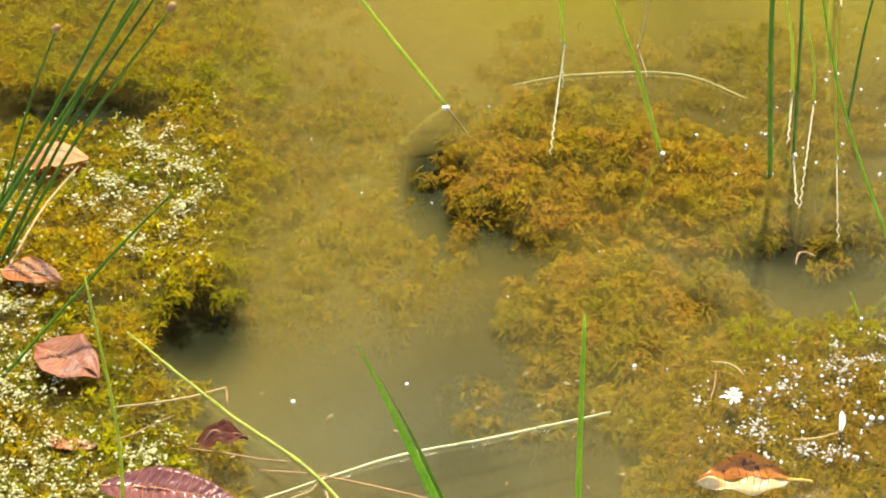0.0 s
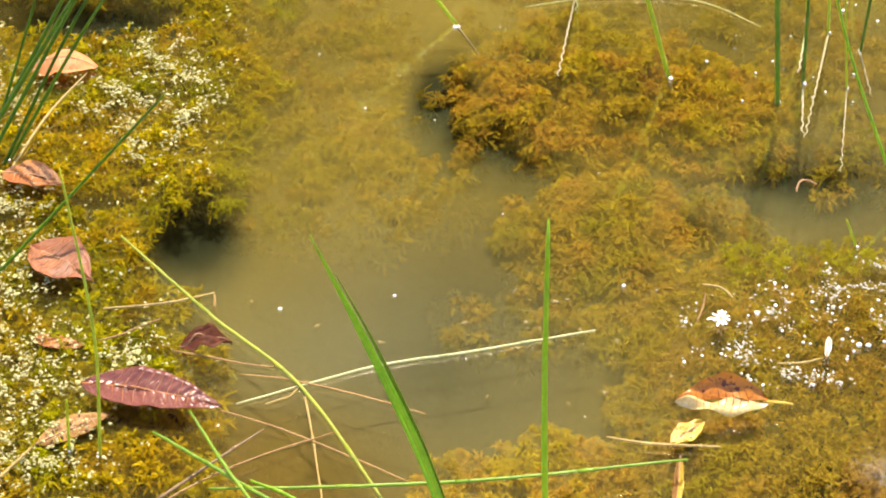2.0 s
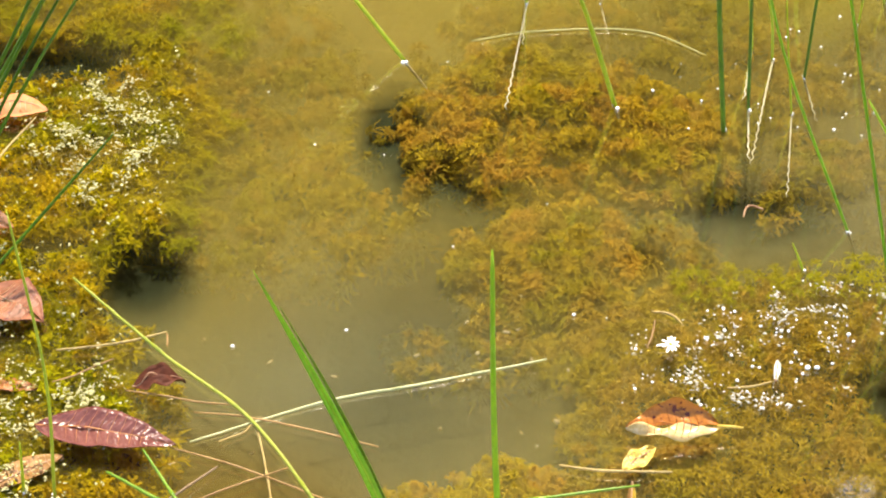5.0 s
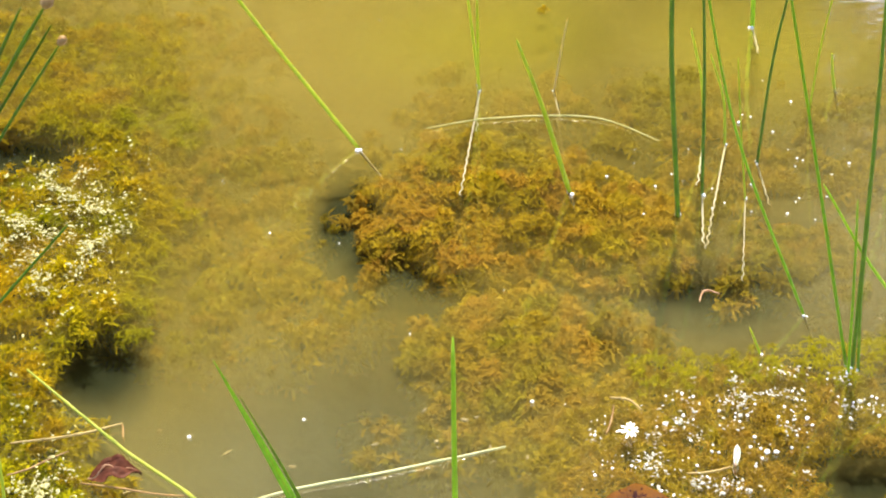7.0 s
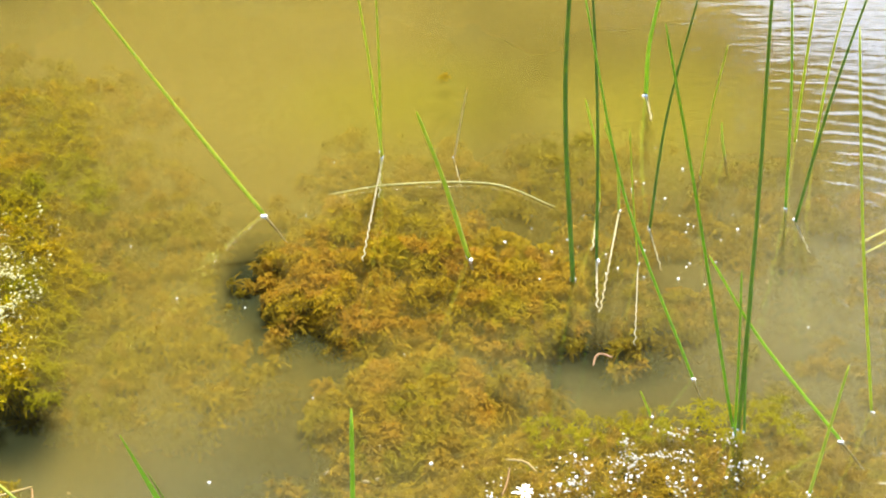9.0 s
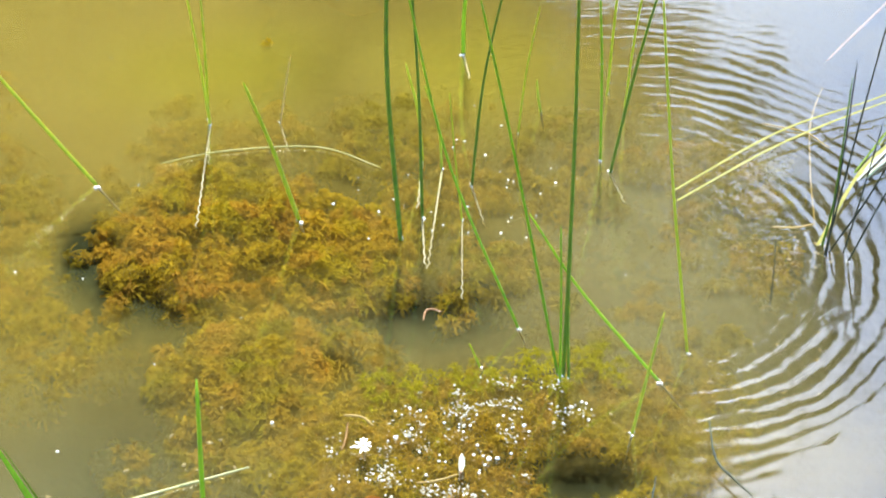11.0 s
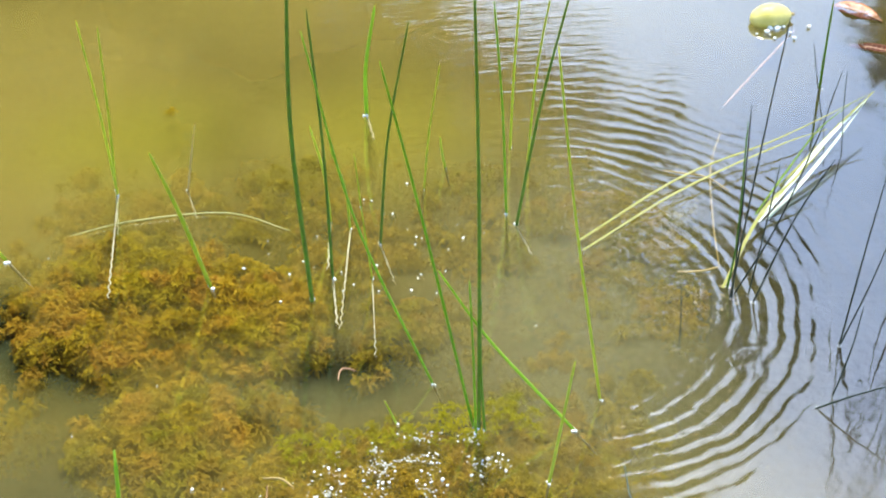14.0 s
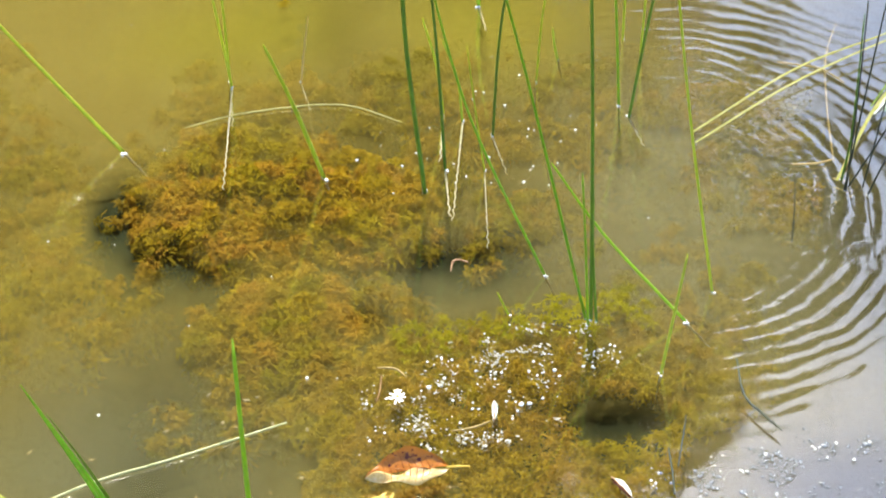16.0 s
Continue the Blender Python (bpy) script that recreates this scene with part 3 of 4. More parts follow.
def mound(x, y):
    ripple = 0.30 * lumps(x, y, 9, 5) + 0.22 * lumps(x, y, 28, 6)
    r = min(((x - 0.030) / 0.150) ** 2 + ((y - 2.015) / 0.155) ** 2, ((x - 0.190) / 0.110) ** 2 + ((y - 1.960) / 0.105) ** 2) + ripple
    low = ((x - 0.070) / 0.125) ** 2 + ((y - 1.745) / 0.130) ** 2 + 0.5 * lumps(x, y, 12, 38) + 0.2 * lumps(x, y, 30, 39)
    if r > 1 and low < 1:
        return -0.026 - 0.03 * low - 0.012 * lumps(x, y, 24, 7)
    if r > 1:
        # a smaller clump near the stems in the foreground
        r = ((x - 0.005) / 0.115) ** 2 + ((y - 1.325) / 0.100) ** 2 + 0.4 * lumps(x, y, 12, 15) + 0.2 * lumps(x, y, 30, 37)
        return -0.004 - 0.022 * r - 0.010 * max(0.0, lumps(x, y, 24, 7)) if r < 1 else None
    return -0.005 - 0.026 * r - 0.016 * lumps(x, y, 22, 7) - 0.05 * max(0.0, y - 2.02)


def pools(x, y):
    """Whether a clear dark pool lies here, with no weed in it."""
    wob = 0.6 * lumps(x, y, 22, 29)
    for cx, cy, rx, ry in ((-0.135, 1.970, 0.055, 0.095), (-0.085, 1.895, 0.065, 0.055), (-0.02, 1.850, 0.05, 0.028), (0.295, 1.835, 0.090, 0.040), (0.165, 1.735, 0.034, 0.030),
                           (-0.385, 1.675, 0.055, 0.075), (-0.60, 2.10, 0.13, 0.055), (-0.11, 1.49, 0.15, 0.07)):
        if ((x - cx) / rx) ** 2 + ((y - cy) / ry) ** 2 < 1 + wob:
            return True
    return False


def deep_beds(x, y):
    best = None
    if mound(x, y) is None and pools(x, y):
        return -0.036 - 0.02 * lumps(x, y, 40, 41) if lumps(x, y, 26, 40) > 0.16 and y > 1.6 and x > -0.3 else None
    for cx, cy, rx, ry, z in ((-0.24, 1.86, 0.17, 0.16, -0.034), (0.055, 1.725, 0.115, 0.115, -0.022), (-0.30, 2.1, 0.12, 0.22, -0.036),
                              (0.10, 1.64, 0.08, 0.09, -0.026), (-0.02, 1.62, 0.09, 0.07, -0.040), (0.20, 1.77, 0.06, 0.06, -0.022),
                              (0.33, 2.24, 0.2, 0.14, -0.048), (0.62, 2.12, 0.2, 0.2, -0.046), (0.58, 1.72, 0.12, 0.16, -0.036),
                              (0.41, 1.92, 0.12, 0.08, -0.036), (0.05, 2.22, 0.13, 0.12, -0.032), (-0.55, 2.35, 0.3, 0.2, -0.028)):
        r = ((x - cx) / rx) ** 2 + ((y - cy) / ry) ** 2 + 0.5 * lumps(x, y, 8, cx * 9) + 0.2 * lumps(x, y, 26, 9)
        if r < 1:
            z -= 0.022 * r + 0.016 * lumps(x, y, 20, 11)
            best = z if best is None else max(best, z)
    if -0.12 < x < 0.80 and 1.86 < y < 2.26 + 0.08 * lumps(x, y, 6, 17):
        h = lumps(x, y, 5.5, 18) + 0.5 * lumps(x, y, 14, 19)
        if h > -0.08:
            z = -0.044 + 0.03 * h + 0.012 * lumps(x, y, 24, 20)
            best = z if best is None else max(best, z)
    return best


def right_mat(x, y):
    if ((x - 0.440) / 0.066) ** 2 + ((y - 1.522) / 0.042) ** 2 < 1 + 0.6 * lumps(x, y, 28, 34):
        return None
    r = ((x - 0.31) / 0.235) ** 2 + ((y - 1.53) / 0.185) ** 2 + 0.30 * lumps(x, y, 10, 12) + 0.15 * lumps(x, y, 30, 13)
    if y < 1.20 + 0.05 * lumps(x, y, 7, 33):
        return None
    if y < 1.42:
        r2 = ((x - 0.22) / 0.2) ** 2 + ((y - 1.33) / 0.14) ** 2 + 0.3 * lumps(x, y, 10, 14)
        r = min(r, r2)
    if r > 1:
        r4 = ((x - 0.52) / 0.10) ** 2 + ((y - 1.585) / 0.085) ** 2 + 0.4 * lumps(x, y, 12, 26)
        if r4 < 1:
            return -0.018 - 0.02 * r4
        return None
    return -0.002 - 0.022 * r - 0.012 * max(0.0, lumps(x, y, 18, 16))


weed("olive feathery water weed matted at the surface", WEED_LEFT, left_bank, (-0.95, -0.2, 1.15, 2.45), 0.0098, 0.0122, 11, 2, 0.020)
weed("amber feathery water weed in a submerged mound", WEED_MOUND, mound, (-0.2, 0.4, 1.2, 2.3), 0.0098, 0.0118, 12, 2, 0.030, ROSETTES)
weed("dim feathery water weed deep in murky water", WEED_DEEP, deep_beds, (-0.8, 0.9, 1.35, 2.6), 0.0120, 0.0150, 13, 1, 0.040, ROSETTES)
weed("bronze-green feathery water weed reaching the surface", WEED_RIGHT, right_mat, (-0.15, 0.62, 1.15, 1.8), 0.0090, 0.0098, 14, 2, 0.018)


WEED_FILM = weed_material("algae_film", (0.24, 0.235, 0.008), (0.39, 0.37, 0.01), (0.56, 0.52, 0.02), (0.36, 0.36, 0.01), (0.42, 0.37, 0.012))


def film(x, y):
    """A bright fringe of thread algae along the far rim of the mat."""
    rim = 1.685 + 0.10 * (x - 0.3) - 0.55 * (x - 0.36) ** 2
    d = (y - rim) / 0.034 + 1.1 * lumps(x, y, 18, 35)
    return -0.005 - 0.008 * abs(d) if abs(d) < 1 and lumps(x, y, 60, 36) > -0.15 and 0.2 < x < 0.52 else None


weed("yellow-green thread algae fringing the weed mat", WEED_FILM, film, (0.12, 0.55, 1.55, 1.8), 0.0095, 0.0085, 15, 1)


# ---- foam and pale flakes caught on the weed ----
def flecks(name, label, category, material, choose, box, tries, sizes, seed, z=0.003, shape="bead"):
    rs = np.random.RandomState(seed)
    bm = bmesh.new()
    bmesh.ops.create_icosphere(bm, subdivisions=1, radius=1.0)
    bv = np.array([v.co[:] for v in bm.verts])
    bf = np.array([[v.index for v in f.verts] for f in bm.faces])
    bm.free()
    V, F, at = [], [], 0
    for _ in range(tries):
        x, y = rs.uniform(box[0], box[1]), rs.uniform(box[2], box[3])
        k = choose(x, y)
        if rs.rand() > k:
            continue
        s = rs.uniform(*sizes) * (1 + 0.6 * (rs.rand() > 0.9))
        v = bv * (1 + rs.uniform(-1, 1, (len(bv), 1)) * (0.6 if shape == "flake" else 0.25))
        if shape == "flake":
            v = v * (1.0, rs.uniform(0.3, 0.8), 0.25)
            a = rs.uniform(0, 6.28)
            v = v @ np.array(((math.cos(a), -math.sin(a), 0), (math.sin(a), math.cos(a), 0), (0, 0, 1))).T
        else:
            v = v * (1, 1, 0.75)
        V.append(v * s + (x, y, z + rs.uniform(0, 0.002)))
        F.append(bf + at)
        at += len(bv)
    return tagged(array_mesh(name, np.concatenate(V), np.concatenate(F), material, True), label, category, kind="stuff")


def left_flecks(x, y):
    if left_bank(x, y) is None or x > -0.37:
        return 0
    near = 0.0
    for cx, cy, r in ((-0.476, 1.988, 0.055), (-0.430, 1.945, 0.045), (-0.515, 1.906, 0.06), (-0.425, 1.885, 0.05), (-0.606, 1.695, 0.07), (-0.568, 1.590, 0.08), (-0.414, 1.479, 0.045),
                      (-0.540, 1.453, 0.09), (-0.503, 1.320, 0.10), (-0.672, 1.895, 0.08), (-0.47, 1.83, 0.05), (-0.455, 1.43, 0.03)):
        near = max(near, 1 - math.hypot(x - cx, y - cy) / r)
    lace = max(0.0, 0.25 + lumps(x, y, 45, 22) + 0.6 * lumps(x, y, 110, 23))
    return min(1.0, lace * (0.10 + 2.2 * near))


def right_flecks(x, y):
    if right_mat(x, y) is None or y < 1.44:
        return 0
    d = 1 - ((x - 0.350) / 0.13) ** 2 - ((y - 1.605) / 0.065) ** 2
    e = 0.55 - 0.55 * ((x - 0.265) / 0.14) ** 2 - 0.55 * ((y - 1.535) / 0.10) ** 2
    return max(0.0, d, e) * max(0.0, 0.30 + lumps(x, y, 34, 24) * 1.7)


flecks("pale_flakes", "pale dried algae flakes lying on the weed", "algae flakes", FLAKE, left_flecks, (-0.9, -0.3, 1.2, 2.1), 70000, (0.0008, 0.0025), 31, 0.006, "flake")
flecks("foam_flecks", "white foam beads caught on the weed mat", "foam", FOAM, right_flecks, (0.08, 0.58, 1.4, 1.75), 2300, (0.0007, 0.0023), 32, 0.003)
flecks("foam_flecks", "torn white foam shreds on the weed mat", "foam", GREYFOAM, lambda x, y: right_flecks(x, y) * max(0.0, lumps(x, y, 20, 27) + 0.12) * 1.6, (0.08, 0.58, 1.4, 1.75), 34000, (0.0007, 0.0024), 35, 0.004, "flake")


def bubble_spots(x, y):
    d = ((x - 0.63) / 0.17) ** 2 + ((y - 1.39) / 0.065) ** 2
    return max(0.0, 1 - d) * max(0.0, 0.15 + lumps(x, y, 30, 25) * 2.2)


flecks("surface_bubbles", "clear bubbles drifting on the dark water", "bubbles", BUBBLE, bubble_spots, (0.45, 0.85, 1.3, 1.5), 4200, (0.0010, 0.0028), 33, 0.0)
flecks("foam_flecks", "small white foam beads beside the bubbles", "foam", FOAM, lambda x, y: bubble_spots(x + 0.06, y), (0.45, 0.8, 1.3, 1.5), 420, (0.0008, 0.0022), 34, 0.001)


flecks("foam_flecks", "tiny white foam beads adrift on open water", "foam", FOAM, lambda x, y: 0.3 + 0.7 * (lumps(x, y, 7, 28) > 0.1), (-0.3, 0.8, 1.4, 2.4), 45, (0.0006, 0.0016), 36, 0.0008)
# These beads are drawn for the bright white glints among the reeds.
flecks("foam_flecks", "white beads for the glints between reed stalks", "foam", FOAM, lambda x, y: max(0.0, 1 - ((x - 0.37) / 0.2) ** 2 - ((y - 2.03) / 0.16) ** 2), (0.15, 0.6, 1.85, 2.2), 90, (0.0008, 0.0024), 37, 0.0008)


SUNKEN = plant("litter_sunken", (0.24, 0.16, 0.07), (0.48, 0.40, 0.22), 0.7, 0.2, 90.0)
flecks("sunken_litter", "pale scraps of dead leaf hanging in the water", "leaf litter", SUNKEN, lambda x, y: 1.0 if lumps(x, y, 12, 42) > -0.1 else 0.1, (-0.32, 0.12, 1.40, 1.66), 34, (0.0016, 0.0050), 38, -0.024, "flake")
flecks("sunken_litter", "brown and pale plant scraps round folded reeds", "leaf litter", SUNKEN, lambda x, y: max(0.0, 1 - ((x - 0.795) / 0.045) ** 2 - ((y - 1.875) / 0.06) ** 2), (0.74, 0.86, 1.80, 1.95), 160, (0.0008, 0.0026), 39, -0.002, "flake")
flecks("sunken_litter", "pale scraps drifting over brown shallows", "leaf litter", SUNKEN, lambda x, y: 1.0 if lumps(x, y, 10, 43) > 0.0 else 0.15, (0.45, 0.82, 1.55, 2.2), 110, (0.0010, 0.0030), 40, -0.006, "flake")


# ---- trees beyond the far bank, which the water mirrors ----
def leaf_crown(lobes, number, leaf, seed):
    rs = np.random.RandomState(seed)
    V, F = [], []
    total = sum(l[3] ** 2 for l in lobes)
    at = 0
    for cx, cy, cz, r, dense in lobes:
        for _ in range(int(number * dense * r * r / total)):
            d = rs.normal(size=3)
            d /= np.linalg.norm(d)
            p = np.array((cx, cy, cz)) + d * r * rs.uniform(0.45, 1.0) ** 0.6
            a = rs.normal(size=3)
            a /= np.linalg.norm(a)
            b = np.cross(a, rs.normal(size=3))
            b /= np.linalg.norm(b)
            s = leaf * rs.uniform(0.6, 1.3)
            V += [p - a * s, p + b * s * 0.45, p + a * s, p - b * s * 0.45]
            F.append((at, at + 1, at + 2, at + 3))
            at += 4
    return V, F


LEAFY = plant("tree_leaf", (0.03, 0.05, 0.008), (0.09, 0.13, 0.02), 0.5, 0.15, 1.0)
BARK = plant("tree_bark", (0.07, 0.05, 0.035), (0.18, 0.14, 0.1), 0.9, 0.0, 5.0)


def tree(foot, lobes, number, leaf, seed, label):
    thing = new("tree")
    thing.location = (foot[0], foot[1], 0)
    tagged(thing, label, "tree", "trees on the far bank")
    o = Vector((foot[0], foot[1], 0))
    zb = ground_height(*foot) - 0.1
    bm = bmesh.new()
    heads = [Vector(l[:3]) - o for l in lobes]
    top = max(heads, key=lambda h: h.z)
    fork = Vector((top.x * 0.2, top.y * 0.2, top.z * 0.5))
    tube(bm, along(((0, 0, zb), (0.1, 0, fork.z * 0.5), tuple(fork)), 12), lambda u: 0.34 - 0.16 * u, 10)
    for h in heads:
        m = (fork + h) * 0.5 + Vector((0, 0, 0.3))
        tube(bm, along((tuple(fork - Vector((0, 0, 0.2))), tuple(m), tuple(h)), 10), lambda u: 0.15 - 0.12 * u, 7)
    part("trunk", bm, BARK, thing)
    v, f = leaf_crown([(l[0] - o.x, l[1] - o.y, l[2], l[3], l[4]) for l in lobes], number, leaf, seed)
    crown = array_mesh("crown", v, f, LEAFY)
    crown.parent = thing
    return thing


def aim(az, el, dist, r, dense=1.0):
    """A lobe of a crown that lies that way over the pond."""
    a, e = radians(az), radians(el)
    return (0.05 + dist * math.sin(a), -0.1 + dist * math.cos(a), dist * math.tan(e) - 1.65, r, dense)


tree((-2.0, 8.6), [aim(-16, 42, 9, 2.9), aim(-4, 38, 9, 2.3), aim(-4, 44, 9, 2.2), aim(-32, 40, 9, 3.0), aim(-12, 30, 9, 2.4),
                   aim(5, 41, 9, 1.65, 0.9), aim(5.5, 47, 9, 1.3, 0.8), aim(9.5, 45.0, 9, 1.1, 0.8), aim(14.3, 43.2, 9, 0.85, 1.0), aim(17.3, 41.2, 9, 0.7, 1.0), aim(11.0, 39.3, 9, 1.6, 0.45), aim(15.5, 39.5, 9, 1.1, 0.4), aim(1, 33, 9, 1.7, 0.8), aim(7, 36, 9, 1.3, 0.7), aim(-36, 28, 9, 2.6), aim(-20, 47, 9, 2.4)],
     36000, 0.17, 41, "tall dense leafy tree on the far bank")
tree((6.5, 9.0), [aim(37, 27, 10, 2.1), aim(30.5, 30, 10, 1.2), aim(44, 30, 10, 2.6), aim(36.5, 37, 10, 1.5), aim(29, 26, 10, 0.9)], 12000, 0.16, 42, "leafy tree with dark foliage on the bank")

# ---- reeds, blades and stems ----
# slender reeds that stand in the open water
reed((-0.123, 2.075, 0.000), (-0.223, 2.115, 0.129), (-0.331, 2.140, 0.291), 0.0054, PALE, trailing=0.05)
reed((0.028, 2.201, 0.000), (0.015, 2.185, 0.150), (-0.002, 2.165, 0.305), 0.0040, PALE, trailing=0.22)
reed((0.026, 2.216, 0.000), (0.026, 2.206, 0.130), (0.023, 2.205, 0.269), 0.0036, PALE, trailing=0.10)
reed((0.139, 1.983, 0.000), (0.107, 1.984, 0.119), (0.075, 1.980, 0.221), 0.0062, PALE, trailing=0.03)
reed((0.267, 1.934, 0.000), (0.246, 1.926, 0.280), (0.247, 1.915, 0.542), 0.0062, DEEP)
reed((0.311, 2.101, 0.000), (0.304, 2.106, 0.077), (0.287, 2.110, 0.152), 0.0046, PALE, trailing=0.10)
reed((0.335, 2.078, 0.000), (0.331, 2.097, 0.057), (0.313, 2.111, 0.114), 0.0038, PALE, trailing=0.20)
reed((0.299, 1.976, 0.000), (0.291, 1.989, 0.207), (0.276, 2.000, 0.399), 0.0042, DEEP, trailing=0.09)
reed((0.396, 1.751, 0.000), (0.308, 1.796, 0.227), (0.252, 1.822, 0.478), 0.0036, GREEN, trailing=0.03)
reed((0.350, 1.967, 0.000), (0.338, 1.967, 0.102), (0.328, 1.968, 0.203), 0.0024, PALE, trailing=0.15)
reed((0.371, 2.040, 0.000), (0.381, 2.041, 0.172), (0.406, 2.033, 0.351), 0.0036, DEEP, trailing=0.08)
reed((0.432, 1.667, 0.000), (0.368, 1.692, 0.311), (0.313, 1.624, 0.559), 0.0038, GREEN)
reed((0.551, 1.645, 0.000), (0.452, 1.674, 0.125), (0.383, 1.657, 0.255), 0.0040, GREEN, trailing=0.05)
reed((0.394, 2.351, 0.000), (0.392, 2.340, 0.090), (0.404, 2.331, 0.194), 0.0062, GREEN, trailing=0.06)
reed((0.448, 2.154, 0.000), (0.455, 2.158, 0.100), (0.468, 2.160, 0.200), 0.0026, PALE, trailing=0.04)
reed((0.486, 2.201, 0.000), (0.481, 2.202, 0.026), (0.478, 2.203, 0.053), 0.0042, YELLOW, trailing=0.03)
reed((0.438, 1.664, 0.000), (0.430, 1.671, 0.333), (0.416, 1.672, 0.648), 0.0046, DEEP)
reed((0.433, 1.657, 0.000), (0.427, 1.659, 0.120), (0.420, 1.661, 0.232), 0.0032, GREEN)
reed((0.444, 1.660, 0.000), (0.437, 1.662, 0.103), (0.434, 1.662, 0.207), 0.0034, DEEP)
reed((0.585, 2.234, 0.000), (0.586, 2.234, 0.134), (0.589, 2.233, 0.253), 0.0036, PALE)
reed((0.551, 2.083, 0.000), (0.541, 2.088, 0.168), (0.525, 2.092, 0.334), 0.0036, GREEN, trailing=0.05)
reed((0.604, 2.200, 0.000), (0.610, 2.198, 0.154), (0.626, 2.195, 0.299), 0.0032, PALE)
reed((0.560, 2.056, 0.000), (0.583, 2.053, 0.191), (0.616, 2.053, 0.373), 0.0042, DEEP, trailing=0.06)
reed((0.594, 1.694, 0.000), (0.555, 1.712, 0.249), (0.532, 1.763, 0.471), 0.0036, PALE)
reed((0.503, 1.562, 0.000), (0.517, 1.576, 0.080), (0.531, 1.590, 0.160), 0.0042, YELLOW, trailing=0.05)
reed((0.020, 1.287, 0.000), (0.018, 1.283, 0.176), (0.019, 1.301, 0.363), 0.0062, GREEN)
reed((-0.422, 1.339, 0.000), (-0.411, 1.358, 0.150), (-0.424, 1.390, 0.328), 0.0036, YELLOW)
reed((-0.454, 1.344, 0.000), (-0.450, 1.344, 0.036), (-0.446, 1.344, 0.073), 0.0034, PALE)
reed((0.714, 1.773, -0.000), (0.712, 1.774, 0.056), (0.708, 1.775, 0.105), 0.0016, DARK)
reed((0.124, 2.197, 0.000), (0.132, 2.197, 0.060), (0.140, 2.197, 0.112), 0.0026, DRY, trailing=0.06)
reed((0.341, 1.687, 0.000), (0.334, 1.688, 0.019), (0.327, 1.689, 0.037), 0.003, PALE)
# reed bunch at the weed bank
reed((-0.655, 1.820, 0.000), (-0.532, 1.815, 0.210), (-0.421, 1.736, 0.420), 0.0052, BLADE)
reed((-0.659, 1.810, 0.000), (-0.519, 1.763, 0.225), (-0.384, 1.694, 0.450), 0.0056, BLADE, seed=0.012)
reed((-0.625, 1.779, -0.000), (-0.515, 1.786, 0.200), (-0.393, 1.735, 0.400), 0.0042, BLADE)
reed((-0.620, 1.789, 0.000), (-0.500, 1.776, 0.200), (-0.378, 1.703, 0.400), 0.0042, BLADE, seed=0.010)
reed((-0.647, 1.792, -0.000), (-0.578, 1.848, 0.175), (-0.505, 1.738, 0.350), 0.0036, BLADE, seed=0.014)
reed((-0.650, 1.734, 0.000), (-0.530, 1.755, 0.200), (-0.414, 1.730, 0.400), 0.005, BLADE)
reed((-0.591, 1.587, 0.000), (-0.470, 1.660, 0.110), (-0.385, 1.640, 0.220), 0.0038, BLADE)
reed((-0.617, 1.762, 0.000), (-0.591, 1.859, 0.010), (-0.557, 1.930, 0.020), 0.0034, DRY)
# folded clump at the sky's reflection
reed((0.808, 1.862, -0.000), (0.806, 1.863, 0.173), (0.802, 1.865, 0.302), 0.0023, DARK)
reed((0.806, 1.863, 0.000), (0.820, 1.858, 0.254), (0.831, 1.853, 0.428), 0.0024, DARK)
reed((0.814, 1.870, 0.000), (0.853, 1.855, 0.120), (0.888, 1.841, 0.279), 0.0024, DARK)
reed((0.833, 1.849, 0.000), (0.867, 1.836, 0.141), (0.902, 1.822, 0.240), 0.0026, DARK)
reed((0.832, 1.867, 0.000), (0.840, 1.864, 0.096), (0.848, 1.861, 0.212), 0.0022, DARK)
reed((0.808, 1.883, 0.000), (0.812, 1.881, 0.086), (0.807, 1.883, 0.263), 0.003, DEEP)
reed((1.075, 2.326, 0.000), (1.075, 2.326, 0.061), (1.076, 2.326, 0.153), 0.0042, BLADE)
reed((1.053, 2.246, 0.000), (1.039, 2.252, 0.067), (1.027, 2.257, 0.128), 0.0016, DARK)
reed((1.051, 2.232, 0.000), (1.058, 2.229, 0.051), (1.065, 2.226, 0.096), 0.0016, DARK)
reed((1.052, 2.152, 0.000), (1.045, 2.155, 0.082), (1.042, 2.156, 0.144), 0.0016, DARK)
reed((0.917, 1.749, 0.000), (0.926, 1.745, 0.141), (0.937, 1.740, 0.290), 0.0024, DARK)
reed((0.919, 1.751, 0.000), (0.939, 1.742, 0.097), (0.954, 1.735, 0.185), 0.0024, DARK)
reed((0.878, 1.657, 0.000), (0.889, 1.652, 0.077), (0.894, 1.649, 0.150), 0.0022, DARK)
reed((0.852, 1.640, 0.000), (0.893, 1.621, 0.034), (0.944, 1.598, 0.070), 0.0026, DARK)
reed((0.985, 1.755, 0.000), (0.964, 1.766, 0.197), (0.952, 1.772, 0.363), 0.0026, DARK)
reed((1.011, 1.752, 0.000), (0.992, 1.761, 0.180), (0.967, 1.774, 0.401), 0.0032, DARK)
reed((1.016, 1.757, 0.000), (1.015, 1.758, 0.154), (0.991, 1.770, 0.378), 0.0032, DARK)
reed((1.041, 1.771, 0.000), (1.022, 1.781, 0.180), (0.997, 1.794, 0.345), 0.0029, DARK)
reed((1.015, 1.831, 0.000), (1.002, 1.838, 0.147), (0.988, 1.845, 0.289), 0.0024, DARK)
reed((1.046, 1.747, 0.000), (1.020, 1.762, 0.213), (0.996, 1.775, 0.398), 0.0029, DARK)
